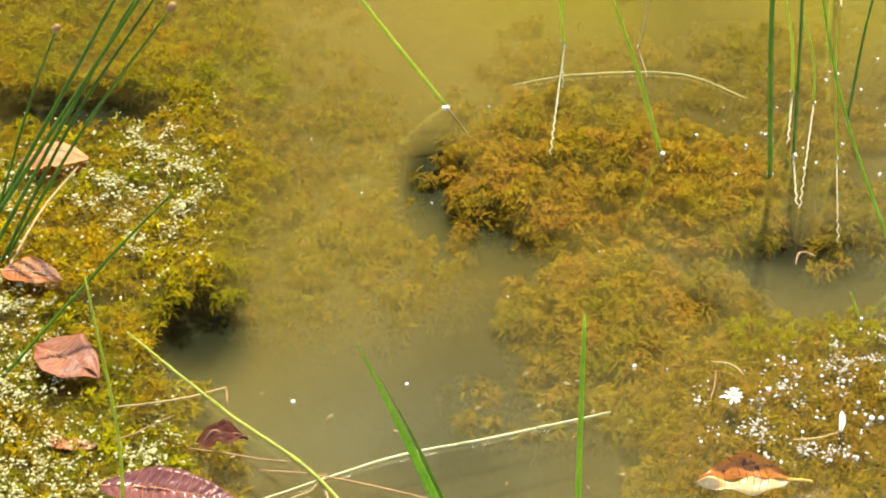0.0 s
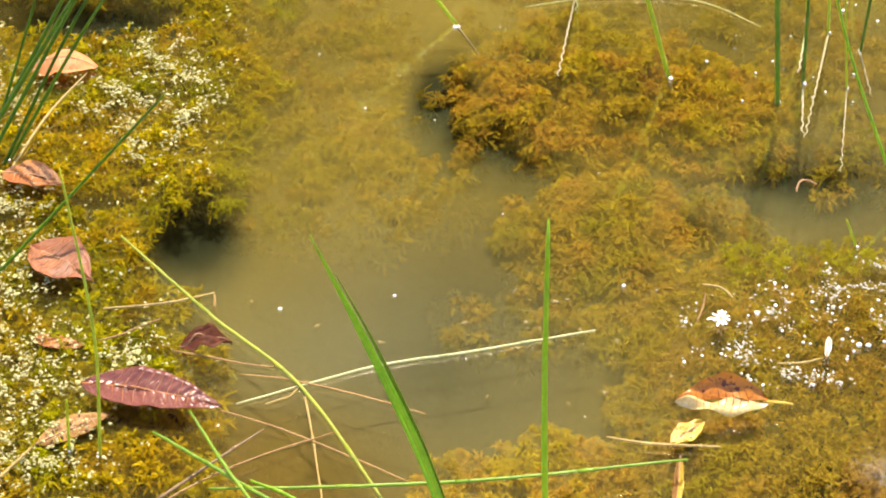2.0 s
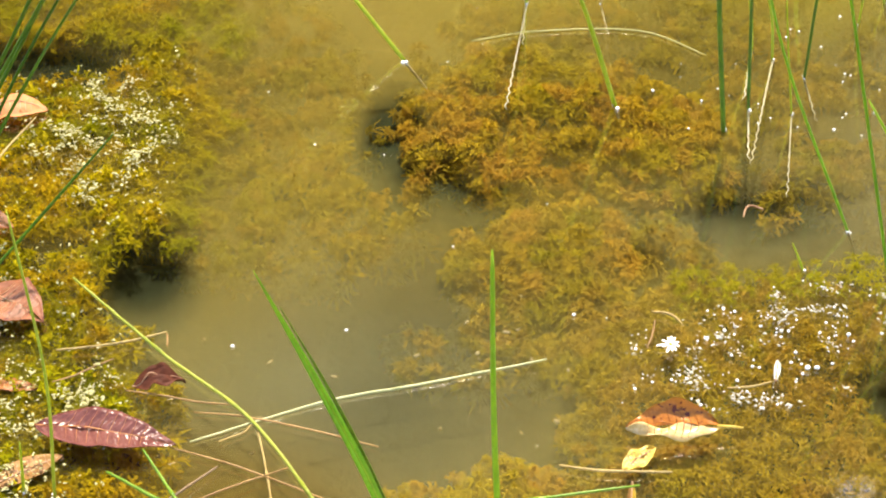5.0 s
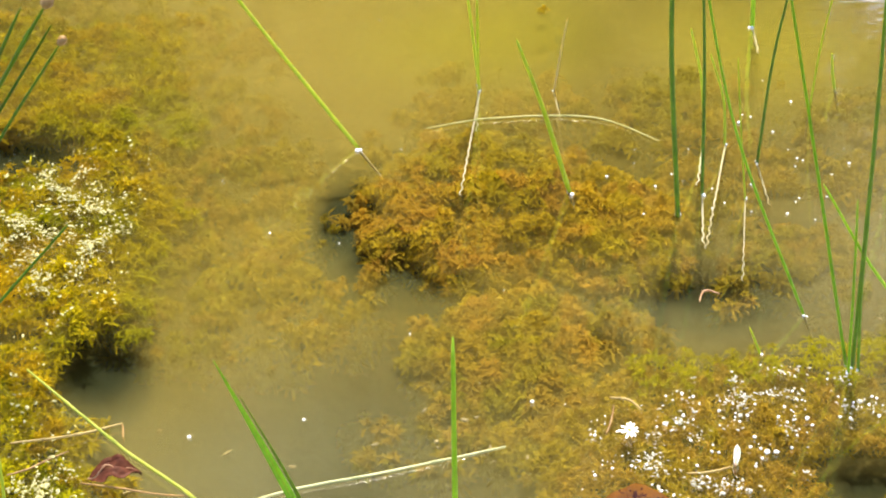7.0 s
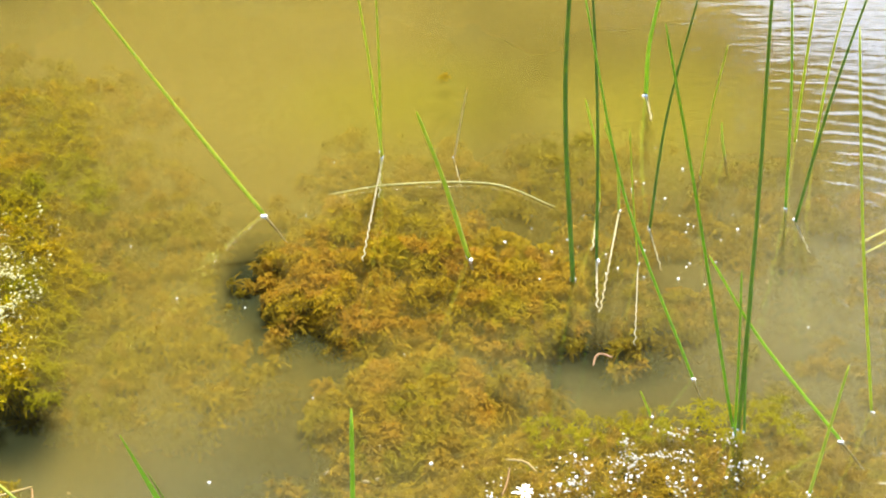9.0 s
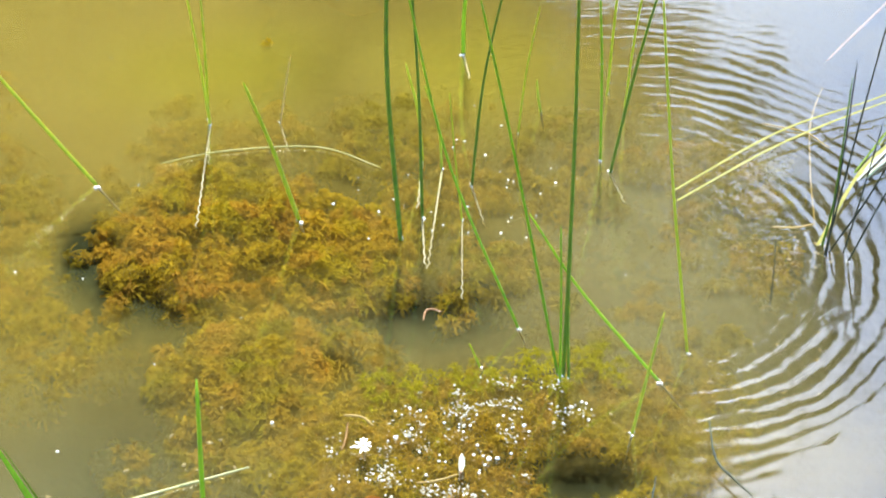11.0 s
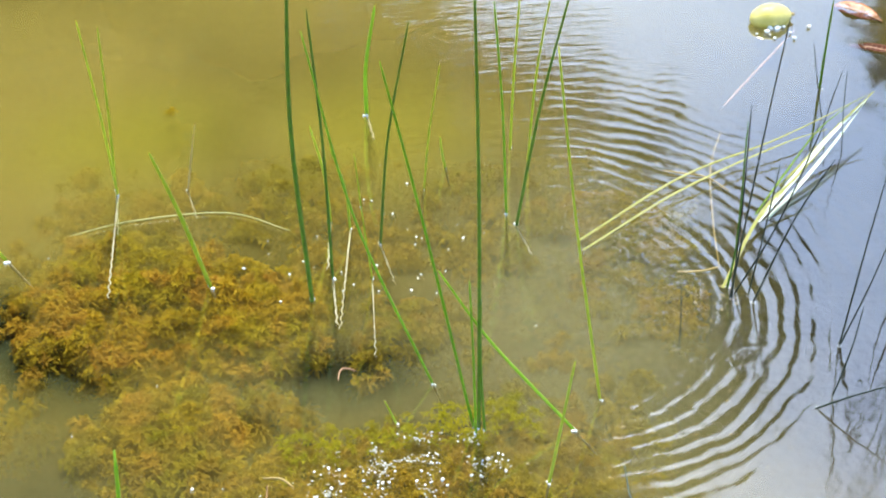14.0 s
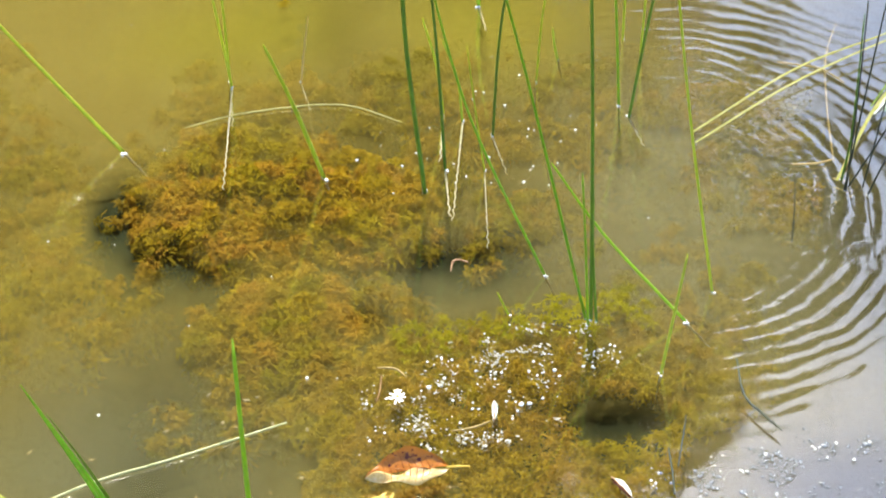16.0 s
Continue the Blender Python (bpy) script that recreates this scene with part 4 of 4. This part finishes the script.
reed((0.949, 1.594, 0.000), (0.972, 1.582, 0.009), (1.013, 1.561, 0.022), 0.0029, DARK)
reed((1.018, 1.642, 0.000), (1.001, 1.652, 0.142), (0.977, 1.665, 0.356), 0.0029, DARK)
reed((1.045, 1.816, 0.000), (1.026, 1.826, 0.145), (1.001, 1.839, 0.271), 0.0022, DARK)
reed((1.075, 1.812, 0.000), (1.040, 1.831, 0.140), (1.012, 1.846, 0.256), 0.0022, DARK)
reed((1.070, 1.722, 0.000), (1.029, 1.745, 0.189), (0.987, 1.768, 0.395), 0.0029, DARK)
# blades
blade((0.635, 2.009, 0.000), (0.807, 2.120, 0.010), (0.965, 2.179, 0.020), (1.127, 2.258, 0.030), 0.0036, OLIVE)
blade((0.638, 1.989, 0.000), (0.799, 2.090, 0.010), (0.960, 2.162, 0.020), (1.036, 2.178, 0.030), 0.0034, OLIVE)
blade((0.889, 2.018, 0.000), (0.956, 2.081, 0.017), (1.019, 2.142, 0.033), (1.120, 2.233, 0.050), 0.008, WHITE)
blade((0.904, 2.021, 0.000), (0.969, 2.078, 0.015), (1.032, 2.140, 0.030), (1.113, 2.229, 0.045), 0.0055, WHITE)
blade((0.942, 2.092, 0.000), (0.996, 2.132, 0.020), (1.056, 2.179, 0.040), (1.117, 2.221, 0.060), 0.004, OLIVE)
blade((0.890, 2.033, -0.000), (0.957, 2.110, 0.013), (1.024, 2.182, 0.027), (1.088, 2.226, 0.040), 0.0032, DEEP)
blade((0.915, 2.036, 0.000), (0.982, 2.111, 0.017), (1.045, 2.169, 0.033), (1.114, 2.228, 0.050), 0.0022, DARKWOOD)
blade((0.802, 1.884, 0.000), (0.889, 2.011, 0.017), (0.953, 2.065, 0.033), (1.006, 2.109, 0.050), 0.005, OLIVE)
blade((-0.063, 1.245, 0.000), (-0.091, 1.225, 0.155), (-0.127, 1.203, 0.306), (-0.162, 1.179, 0.446), 0.0092, BROAD, "broad folded green reed blade rising from the pond", (0.15, -0.8, 0.55))
blade((-0.059, 1.247, 0.000), (-0.085, 1.228, 0.150), (-0.117, 1.207, 0.290), (-0.146, 1.187, 0.400), 0.0046, FRESH, "slender fresh green blade beside a broader one", (-0.3, -0.8, 0.4))
# floating stems
stem((-0.462, 1.654, 0.008), (-0.341, 1.533, 0.008), (-0.230, 1.431, 0.008), (-0.104, 1.240, 0.008), 0.0040, AGED)
stem((-0.297, 1.413, 0.003), (-0.164, 1.473, 0.003), (-0.066, 1.500, 0.003), (0.062, 1.541, 0.001), 0.0031, STRAW)
stem((-0.302, 1.285, 0.020), (-0.161, 1.296, 0.020), (-0.021, 1.314, 0.020), (0.155, 1.348, 0.020), 0.0038, FRESH)
stem((-0.367, 1.346, 0.030), (-0.303, 1.306, 0.030), (-0.245, 1.269, 0.030), (-0.161, 1.229, 0.030), 0.0044, FRESH)
stem((-0.334, 1.371, 0.035), (-0.293, 1.309, 0.035), (-0.260, 1.264, 0.035), (-0.217, 1.214, 0.035), 0.0038, FRESH)
stem((-0.262, 1.289, 0.030), (-0.229, 1.275, 0.030), (-0.201, 1.256, 0.030), (-0.166, 1.223, 0.030), 0.0040, GREEN)
stem((-0.301, 1.261, 0.020), (-0.271, 1.252, 0.020), (-0.248, 1.242, 0.020), (-0.225, 1.229, 0.020), 0.0038, GREEN)
stem((-0.386, 1.236, 0.020), (-0.340, 1.246, 0.020), (-0.276, 1.250, 0.020), (-0.216, 1.246, 0.020), 0.0044, FRESH)
stem((-0.040, 2.113, 0.003), (0.048, 2.135, 0.003), (0.173, 2.135, 0.003), (0.253, 2.084, 0.003), 0.0023, OLIVE)
stem((-0.315, 1.402, 0.006), (-0.253, 1.381, 0.006), (-0.189, 1.353, 0.006), (-0.114, 1.317, 0.006), 0.0023, BROWN)
stem((-0.299, 1.454, 0.004), (-0.249, 1.449, 0.004), (-0.178, 1.432, 0.004), (-0.105, 1.409, 0.004), 0.0023, BROWN)
stem((-0.376, 1.484, 0.004), (-0.334, 1.477, 0.004), (-0.298, 1.469, 0.004), (-0.259, 1.465, 0.004), 0.0023, BROWN)
stem((-0.454, 1.493, 0.006), (-0.434, 1.502, 0.006), (-0.416, 1.515, 0.006), (-0.395, 1.529, 0.006), 0.0023, BROWN)
stem((-0.459, 1.541, 0.006), (-0.421, 1.547, 0.006), (-0.380, 1.557, 0.006), (-0.345, 1.571, 0.006), 0.003, DRY)
stem((-0.347, 1.573, 0.004), (-0.344, 1.567, 0.004), (-0.343, 1.561, 0.004), (-0.342, 1.552, 0.004), 0.0024, BROWN)
stem((-0.385, 1.248, 0.006), (-0.347, 1.287, 0.006), (-0.309, 1.329, 0.006), (-0.264, 1.377, 0.006), 0.0034, DARKWOOD)
stem((-0.374, 1.248, 0.008), (-0.326, 1.295, 0.008), (-0.265, 1.338, 0.008), (-0.193, 1.375, 0.008), 0.0023, BROWN)
stem((-0.268, 1.413, 0.004), (-0.246, 1.424, 0.004), (-0.229, 1.425, 0.004), (-0.190, 1.272, 0.004), 0.0026, DRY)
stem((-0.521, 1.276, 0.012), (-0.509, 1.297, 0.012), (-0.499, 1.315, 0.012), (-0.488, 1.335, 0.012), 0.0032, DRY)
stem((-0.540, 1.296, 0.012), (-0.527, 1.275, 0.012), (-0.517, 1.254, 0.012), (-0.507, 1.227, 0.012), 0.0032, DRY)
stem((0.076, 1.386, 0.006), (0.113, 1.380, 0.006), (0.152, 1.379, 0.006), (0.188, 1.379, 0.006), 0.003, DRY)
stem((0.173, 1.611, 0.006), (0.188, 1.609, 0.006), (0.198, 1.603, 0.006), (0.206, 1.591, 0.006), 0.003, DRY)
stem((0.177, 1.600, 0.004), (0.175, 1.586, 0.004), (0.172, 1.571, 0.004), (0.167, 1.557, 0.004), 0.0024, BROWN)
stem((0.248, 1.499, 0.004), (0.265, 1.500, 0.004), (0.279, 1.503, 0.004), (0.294, 1.509, 0.004), 0.0026, DRY)
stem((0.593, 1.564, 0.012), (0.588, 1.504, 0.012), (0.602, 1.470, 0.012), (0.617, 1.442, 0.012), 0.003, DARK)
stem((0.898, 2.239, -0.004), (0.861, 2.158, -0.004), (0.832, 2.042, -0.004), (0.810, 1.926, -0.004), 0.002, DRY)
stem((0.789, 2.148, 0.003), (0.815, 2.138, 0.003), (0.845, 2.124, 0.003), (0.868, 2.088, 0.003), 0.002, DRY)
stem((1.096, 2.516, -0.018), (1.036, 2.448, -0.018), (0.982, 2.387, -0.018), (0.929, 2.326, -0.018), 0.0035, PINK)
stem((0.751, 1.921, 0.004), (0.774, 1.918, 0.004), (0.790, 1.919, 0.004), (0.806, 1.923, 0.004), 0.003, DRY)
stem((0.282, 1.785, -0.008), (0.287, 1.802, -0.008), (0.295, 1.805, -0.008), (0.306, 1.799, -0.008), 0.003, PINK)
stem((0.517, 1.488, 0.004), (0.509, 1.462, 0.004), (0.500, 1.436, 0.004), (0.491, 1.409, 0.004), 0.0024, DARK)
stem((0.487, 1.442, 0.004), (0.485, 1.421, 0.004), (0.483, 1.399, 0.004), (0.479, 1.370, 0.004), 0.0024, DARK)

# ---- dead leaves ----
def leaf_stuff(name, dark, light, rough=0.35, spots=None, through=0.25, spec=0.5):
    return plant(name, dark, light, rough, through, 45.0, spots, spec)


MAROON = leaf_stuff("leaf_maroon", (0.115, 0.036, 0.030), (0.25, 0.092, 0.072), 0.24)
TAN = leaf_stuff("leaf_tan", (0.22, 0.10, 0.022), (0.36, 0.19, 0.045), 0.6, (0.25, 0.11, 0.04))
RUST = leaf_stuff("leaf_rust", (0.36, 0.12, 0.035), (0.56, 0.25, 0.09), 0.35, (0.24, 0.08, 0.05))
ROSY = leaf_stuff("leaf_rosy_brown", (0.25, 0.085, 0.036), (0.41, 0.17, 0.08), 0.5, (0.2, 0.07, 0.05))
ORANGE = leaf_stuff("leaf_orange", (0.52, 0.17, 0.045), (0.72, 0.29, 0.10), 0.55)
UMBER = leaf_stuff("leaf_umber", (0.05, 0.014, 0.008), (0.13, 0.04, 0.02), 0.6, None, 0.25, 0.15)
AMBER = leaf_stuff("leaf_amber", (0.26, 0.07, 0.012), (0.58, 0.22, 0.03), 0.25, (0.16, 0.04, 0.02))
# Leaf half turned to the sun: its glare is put into the colour.
SUN_GLARE = leaf_stuff("leaf_sun_glare", (0.66, 0.46, 0.16), (0.88, 0.76, 0.46), 0.2)
YELLOWLEAF = leaf_stuff("leaf_yellow", (0.55, 0.38, 0.05), (0.75, 0.58, 0.12), 0.4, (0.4, 0.24, 0.05))
VEIN = leaf_stuff("leaf_vein", (0.40, 0.22, 0.12), (0.58, 0.38, 0.22), 0.4)


def half_blade(length, width, side, lift, corrugate, bend, cells=22, point=0.75, wave=0.0, seed=0):
    """One side of a leaf as a thin closed shell: lift tilts it, corrugate ripples it along the side veins, bend arches it lengthwise."""
    bm = bmesh.new()
    rows = []
    for i in range(cells + 1):
        u = i / cells
        w = width * 0.5 * math.sin(math.pi * u ** point) ** 0.75 if 0 < u < 1 else width * 0.008
        w *= 1 + 0.10 * noise.noise((u * 7, side * 3.0, seed))
        row = []
        for k in range(6):
            v = k / 5
            a = lift * (0.35 + 0.65 * v)
            x = u * length + v * w * 0.45 * (1 - u)
            y = side * v * w * math.cos(a)
            z = v * w * math.sin(a) + corrugate * math.sin(2 * math.pi * (u * 15 - v * 1.2)) * math.sin(math.pi * v ** 0.8)
            z += bend * math.sin(math.pi * u) + wave * noise.noise((u * 4, v * 2 + side * 5, seed + 3.0))
            row.append((x, y, z))
        rows.append(row)
    top = [[bm.verts.new(p) for p in r] for r in rows]
    low = [[bm.verts.new((p[0], p[1], p[2] - 0.0006)) for p in r] for r in rows]
    for i in range(cells):
        for k in range(5):
            q = (top[i][k], top[i + 1][k], top[i + 1][k + 1], top[i][k + 1])
            r = (low[i][k], low[i][k + 1], low[i + 1][k + 1], low[i + 1][k])
            bm.faces.new(q if side > 0 else q[::-1])
            bm.faces.new(r if side > 0 else r[::-1])
        bm.faces.new((top[i][5], top[i + 1][5], low[i + 1][5], low[i][5]))
    return bm


def dead_leaf(label, a, b, width, z, mats, lifts, corrugate=0.0, bend=0.004, stalk=0.0, tilt=0.0, wave=0.003, seed=0, group="fallen leaves on the pond", veins=True, vein=None, share=(1.0, 1.0)):
    """A fallen leaf from its stalk end a to its tip b, with two half blades, a midrib, side veins and maybe a stalk."""
    length = math.hypot(b[0] - a[0], b[1] - a[1])
    thing = new("dead_leaf")
    thing.matrix_world = Matrix.Translation((a[0], a[1], z)) @ Matrix.Rotation(math.atan2(b[1] - a[1], b[0] - a[0]), 4, "Z") @ Matrix.Rotation(tilt, 4, "X")
    tagged(thing, label, "leaf", group)
    for side, lift, m in ((1, lifts[0], mats[0]), (-1, lifts[1], mats[1])):
        part("half_blade", half_blade(length, width * share[0 if side > 0 else 1], side, lift, corrugate, bend, 96 if corrugate > 0.001 else 22, wave=wave, seed=seed), m, thing)
    bm = bmesh.new()
    rib = [Vector((length * u, 0, bend * math.sin(math.pi * u) + wave * noise.noise((u * 4, 0.0, seed + 3.0)) + 0.0004)) for u in (i / 14 for i in range(15))]
    tube(bm, rib, lambda u: 0.0011 * (1 - 0.7 * u), 6)
    part("midrib", bm, vein or VEIN, thing)
    if veins:
        for i in range(3, 11):
            u = i / 13
            for side, lift in ((1, lifts[0]), (-1, lifts[1])):
                w = width * share[0 if side > 0 else 1] * 0.5 * math.sin(math.pi * u ** 0.75) ** 0.75
                pts = []
                for k in range(5):
                    v = k / 4 * 0.85
                    an = lift * (0.35 + 0.65 * v)
                    zz = v * w * math.sin(an) + bend * math.sin(math.pi * u) + wave * noise.noise((u * 4, v * 2 + side * 5, seed + 3.0))
                    zz += corrugate * math.sin(2 * math.pi * (u * 15 - v * 1.2)) * math.sin(math.pi * v ** 0.8)
                    pts.append(Vector((u * length + v * w * 0.45 * (1 - u), side * v * w * math.cos(an), zz + 0.0002)))
                bm = bmesh.new()
                tube(bm, pts, lambda q: 0.0005 * (1 - 0.6 * q), 4)
                part("side_vein", bm, vein or VEIN, thing)
    if stalk:
        bm = bmesh.new()
        tube(bm, [Vector((-stalk, 0.002, 0.0)), Vector((-stalk * 0.5, 0.001, 0.001)), Vector((0.004, 0, 0.001))], lambda u: 0.0012 + 0.0006 * u, 6)
        part("leaf_stalk", bm, YELLOWLEAF, thing)
    return thing


dead_leaf("glossy maroon ribbed leaf lying on the water weed", (-0.458, 1.425), (-0.309, 1.401), 0.047, 0.012, (MAROON, MAROON), (0.40, 0.05), 0.0013, 0.006, seed=1, vein=RUST)
dead_leaf("tan dead leaf half under a maroon one", (-0.490, 1.349), (-0.424, 1.395), 0.030, 0.000, (TAN, TAN), (0.2, 0.1), 0.0004, 0.002, seed=2)
dead_leaf("rust-brown pointed leaf floating on the weed", (-0.622, 1.757), (-0.547, 1.740), 0.040, 0.006, (RUST, RUST), (0.3, 0.1), 0.0003, 0.006, 0.012, seed=3)
dead_leaf("rosy brown broad leaf lying on the weed", (-0.559, 1.632), (-0.481, 1.582), 0.062, 0.008, (ROSY, ROSY), (0.25, 0.15), 0.0003, 0.006, wave=0.008, seed=4)
dead_leaf("orange dry leaf arched over the weed", (-0.636, 1.958), (-0.552, 1.963), 0.046, 0.004, (ORANGE, ORANGE), (-0.2, -0.35), 0.0003, 0.016, seed=5)
dead_leaf("dark umber curled leaf in the weed", (-0.369, 1.490), (-0.315, 1.500), 0.026, 0.004, (UMBER, UMBER), (0.6, -0.2), 0.0, 0.012, wave=0.008, seed=6, veins=False)
dead_leaf("small rust leaf soaked under the surface", (-0.530, 1.500), (-0.470, 1.492), 0.020, -0.003, (RUST, RUST), (0.1, 0.1), 0.0, 0.001, seed=7)
dead_leaf("amber leaf with one half painted in sun glare", (0.238, 1.434), (0.143, 1.431), 0.046, 0.014, (SUN_GLARE, AMBER), (-0.18, 0.95), 0.0004, 0.004, 0.022, wave=0.011, seed=8, vein=AMBER, share=(0.72, 1.1))
dead_leaf("crumpled yellow leaf under an amber one", (0.139, 1.383), (0.173, 1.414), 0.022, 0.003, (YELLOWLEAF, YELLOWLEAF), (0.3, 0.1), 0.0, 0.002, seed=9, wave=0.005)
dead_leaf("long narrow yellow-brown leaf hanging in the water", (0.149, 1.374), (0.142, 1.270), 0.011, -0.004, (YELLOWLEAF, TAN), (0.2, 0.2), 0.0, 0.002, seed=10, veins=False)
dead_leaf("white bleached curled petal on the weed mat", (0.298, 1.508), (0.303, 1.540), 0.009, 0.005, (WHITE, WHITE), (0.8, 0.5), 0.0, 0.003, seed=11, veins=False)
dead_leaf("reddish brown leaf adrift near a fruit", (1.17, 2.56), (1.235, 2.50), 0.04, -0.004, (RUST, UMBER), (0.3, 0.2), 0.0, 0.004, seed=12)
dead_leaf("dark umber leaf adrift on bright water", (1.16, 2.44), (1.25, 2.39), 0.02, -0.003, (UMBER, UMBER), (0.3, 0.2), 0.0, 0.004, seed=13)

dead_leaf("small bleached petal with a dark rim adrift", (0.415, 1.405), (0.432, 1.372), 0.012, 0.003, (WHITE, UMBER), (0.3, 0.4), 0.0, 0.002, seed=14, veins=False)


# ---- white blossom on the weed ----
def blossom(at, r):
    thing = new("white_blossom")
    thing.location = at
    tagged(thing, "small white many-petalled blossom on the weed", "blossom")
    rnd = random.Random(8)
    for k in range(13):
        a = 2 * math.pi * k / 13 + rnd.uniform(-0.15, 0.15)
        e = rnd.uniform(0.1, 0.7)
        d = Vector((math.cos(a) * math.cos(e), math.sin(a) * math.cos(e), math.sin(e)))
        L = r * rnd.uniform(0.7, 1.1)
        bm = bmesh.new()
        ribbon(bm, [d * L * u + Vector((0, 0, -0.25 * L * u * u)) for u in (0.05, 0.3, 0.6, 0.85, 1.0)],
               lambda u: 0.0010 * (0.4 + 1.2 * math.sin(math.pi * (0.12 + 0.8 * u))), 0.2, 0.0003)
        part("petal", bm, FOAM, thing)
    bm = bmesh.new()
    bead(bm, (0, 0, 0.001), 0.0018)
    part("flower_centre", bm, YELLOWLEAF, thing)


blossom((0.192, 1.561, 0.005), 0.0140)


# ---- yellow fruit adrift ----
def fruit(at, turn):
    n = Nodes("fruit_peel")
    col = n.ramp(n.noise(40.0, 4.0), (0.3, (0.48, 0.40, 0.07)), (0.7, (0.70, 0.60, 0.18)))
    peel = n.done(n.add("BsdfPrincipled", Base_Color=col, Roughness=0.3, Normal=n.bump(n.noise(500.0, 2.0), 0.0008)).outputs[0])
    thing = new("yellow_fruit")
    thing.matrix_world = Matrix.Translation(at) @ Matrix.Rotation(turn, 4, "Z")
    tagged(thing, "small yellow-green oval fruit floating on the pond", "fruit")
    bm = bmesh.new()
    bmesh.ops.create_uvsphere(bm, u_segments=28, v_segments=18, radius=1.0)
    for v in bm.verts:
        x = v.co.z
        k = 1 + 0.12 * max(0.0, abs(x) - 0.8)
        v.co = Vector((x * 0.033 * k, v.co.x * 0.022, v.co.y * 0.022)) * (1 + 0.02 * noise.noise(v.co * 3))
    part("peel", bm, peel, thing)
    bm = bmesh.new()
    tube(bm, [Vector((0.031, 0, 0)), Vector((0.036, 0, 0.001)), Vector((0.039, 0, 0.002))], lambda u: 0.004 - 0.002 * u, 8)
    part("stalk_end", bm, DRY, thing)


fruit((1.056, 2.520, 0.008), 0.05)
flecks("foam_flecks", "white foam beads round a floating fruit", "foam", FOAM, lambda x, y: max(0.0, 1 - ((x - 1.07) / 0.06) ** 2 - ((y - 2.49) / 0.03) ** 2),
       (1.0, 1.16, 2.45, 2.53), 60, (0.002, 0.005), 51, 0.001)

TUFT = (0.110, 2.409)
# a lone tuft of weed that breaks the surface
weed("small yellow tuft of weed near the surface", WEED_LEFT, lambda x, y: -0.002 if math.hypot(x - TUFT[0], y - TUFT[1]) < 0.011 else None,
     (TUFT[0] - 0.02, TUFT[0] + 0.02, TUFT[1] - 0.02, TUFT[1] + 0.02), 0.009, 0.009, 61, 1)
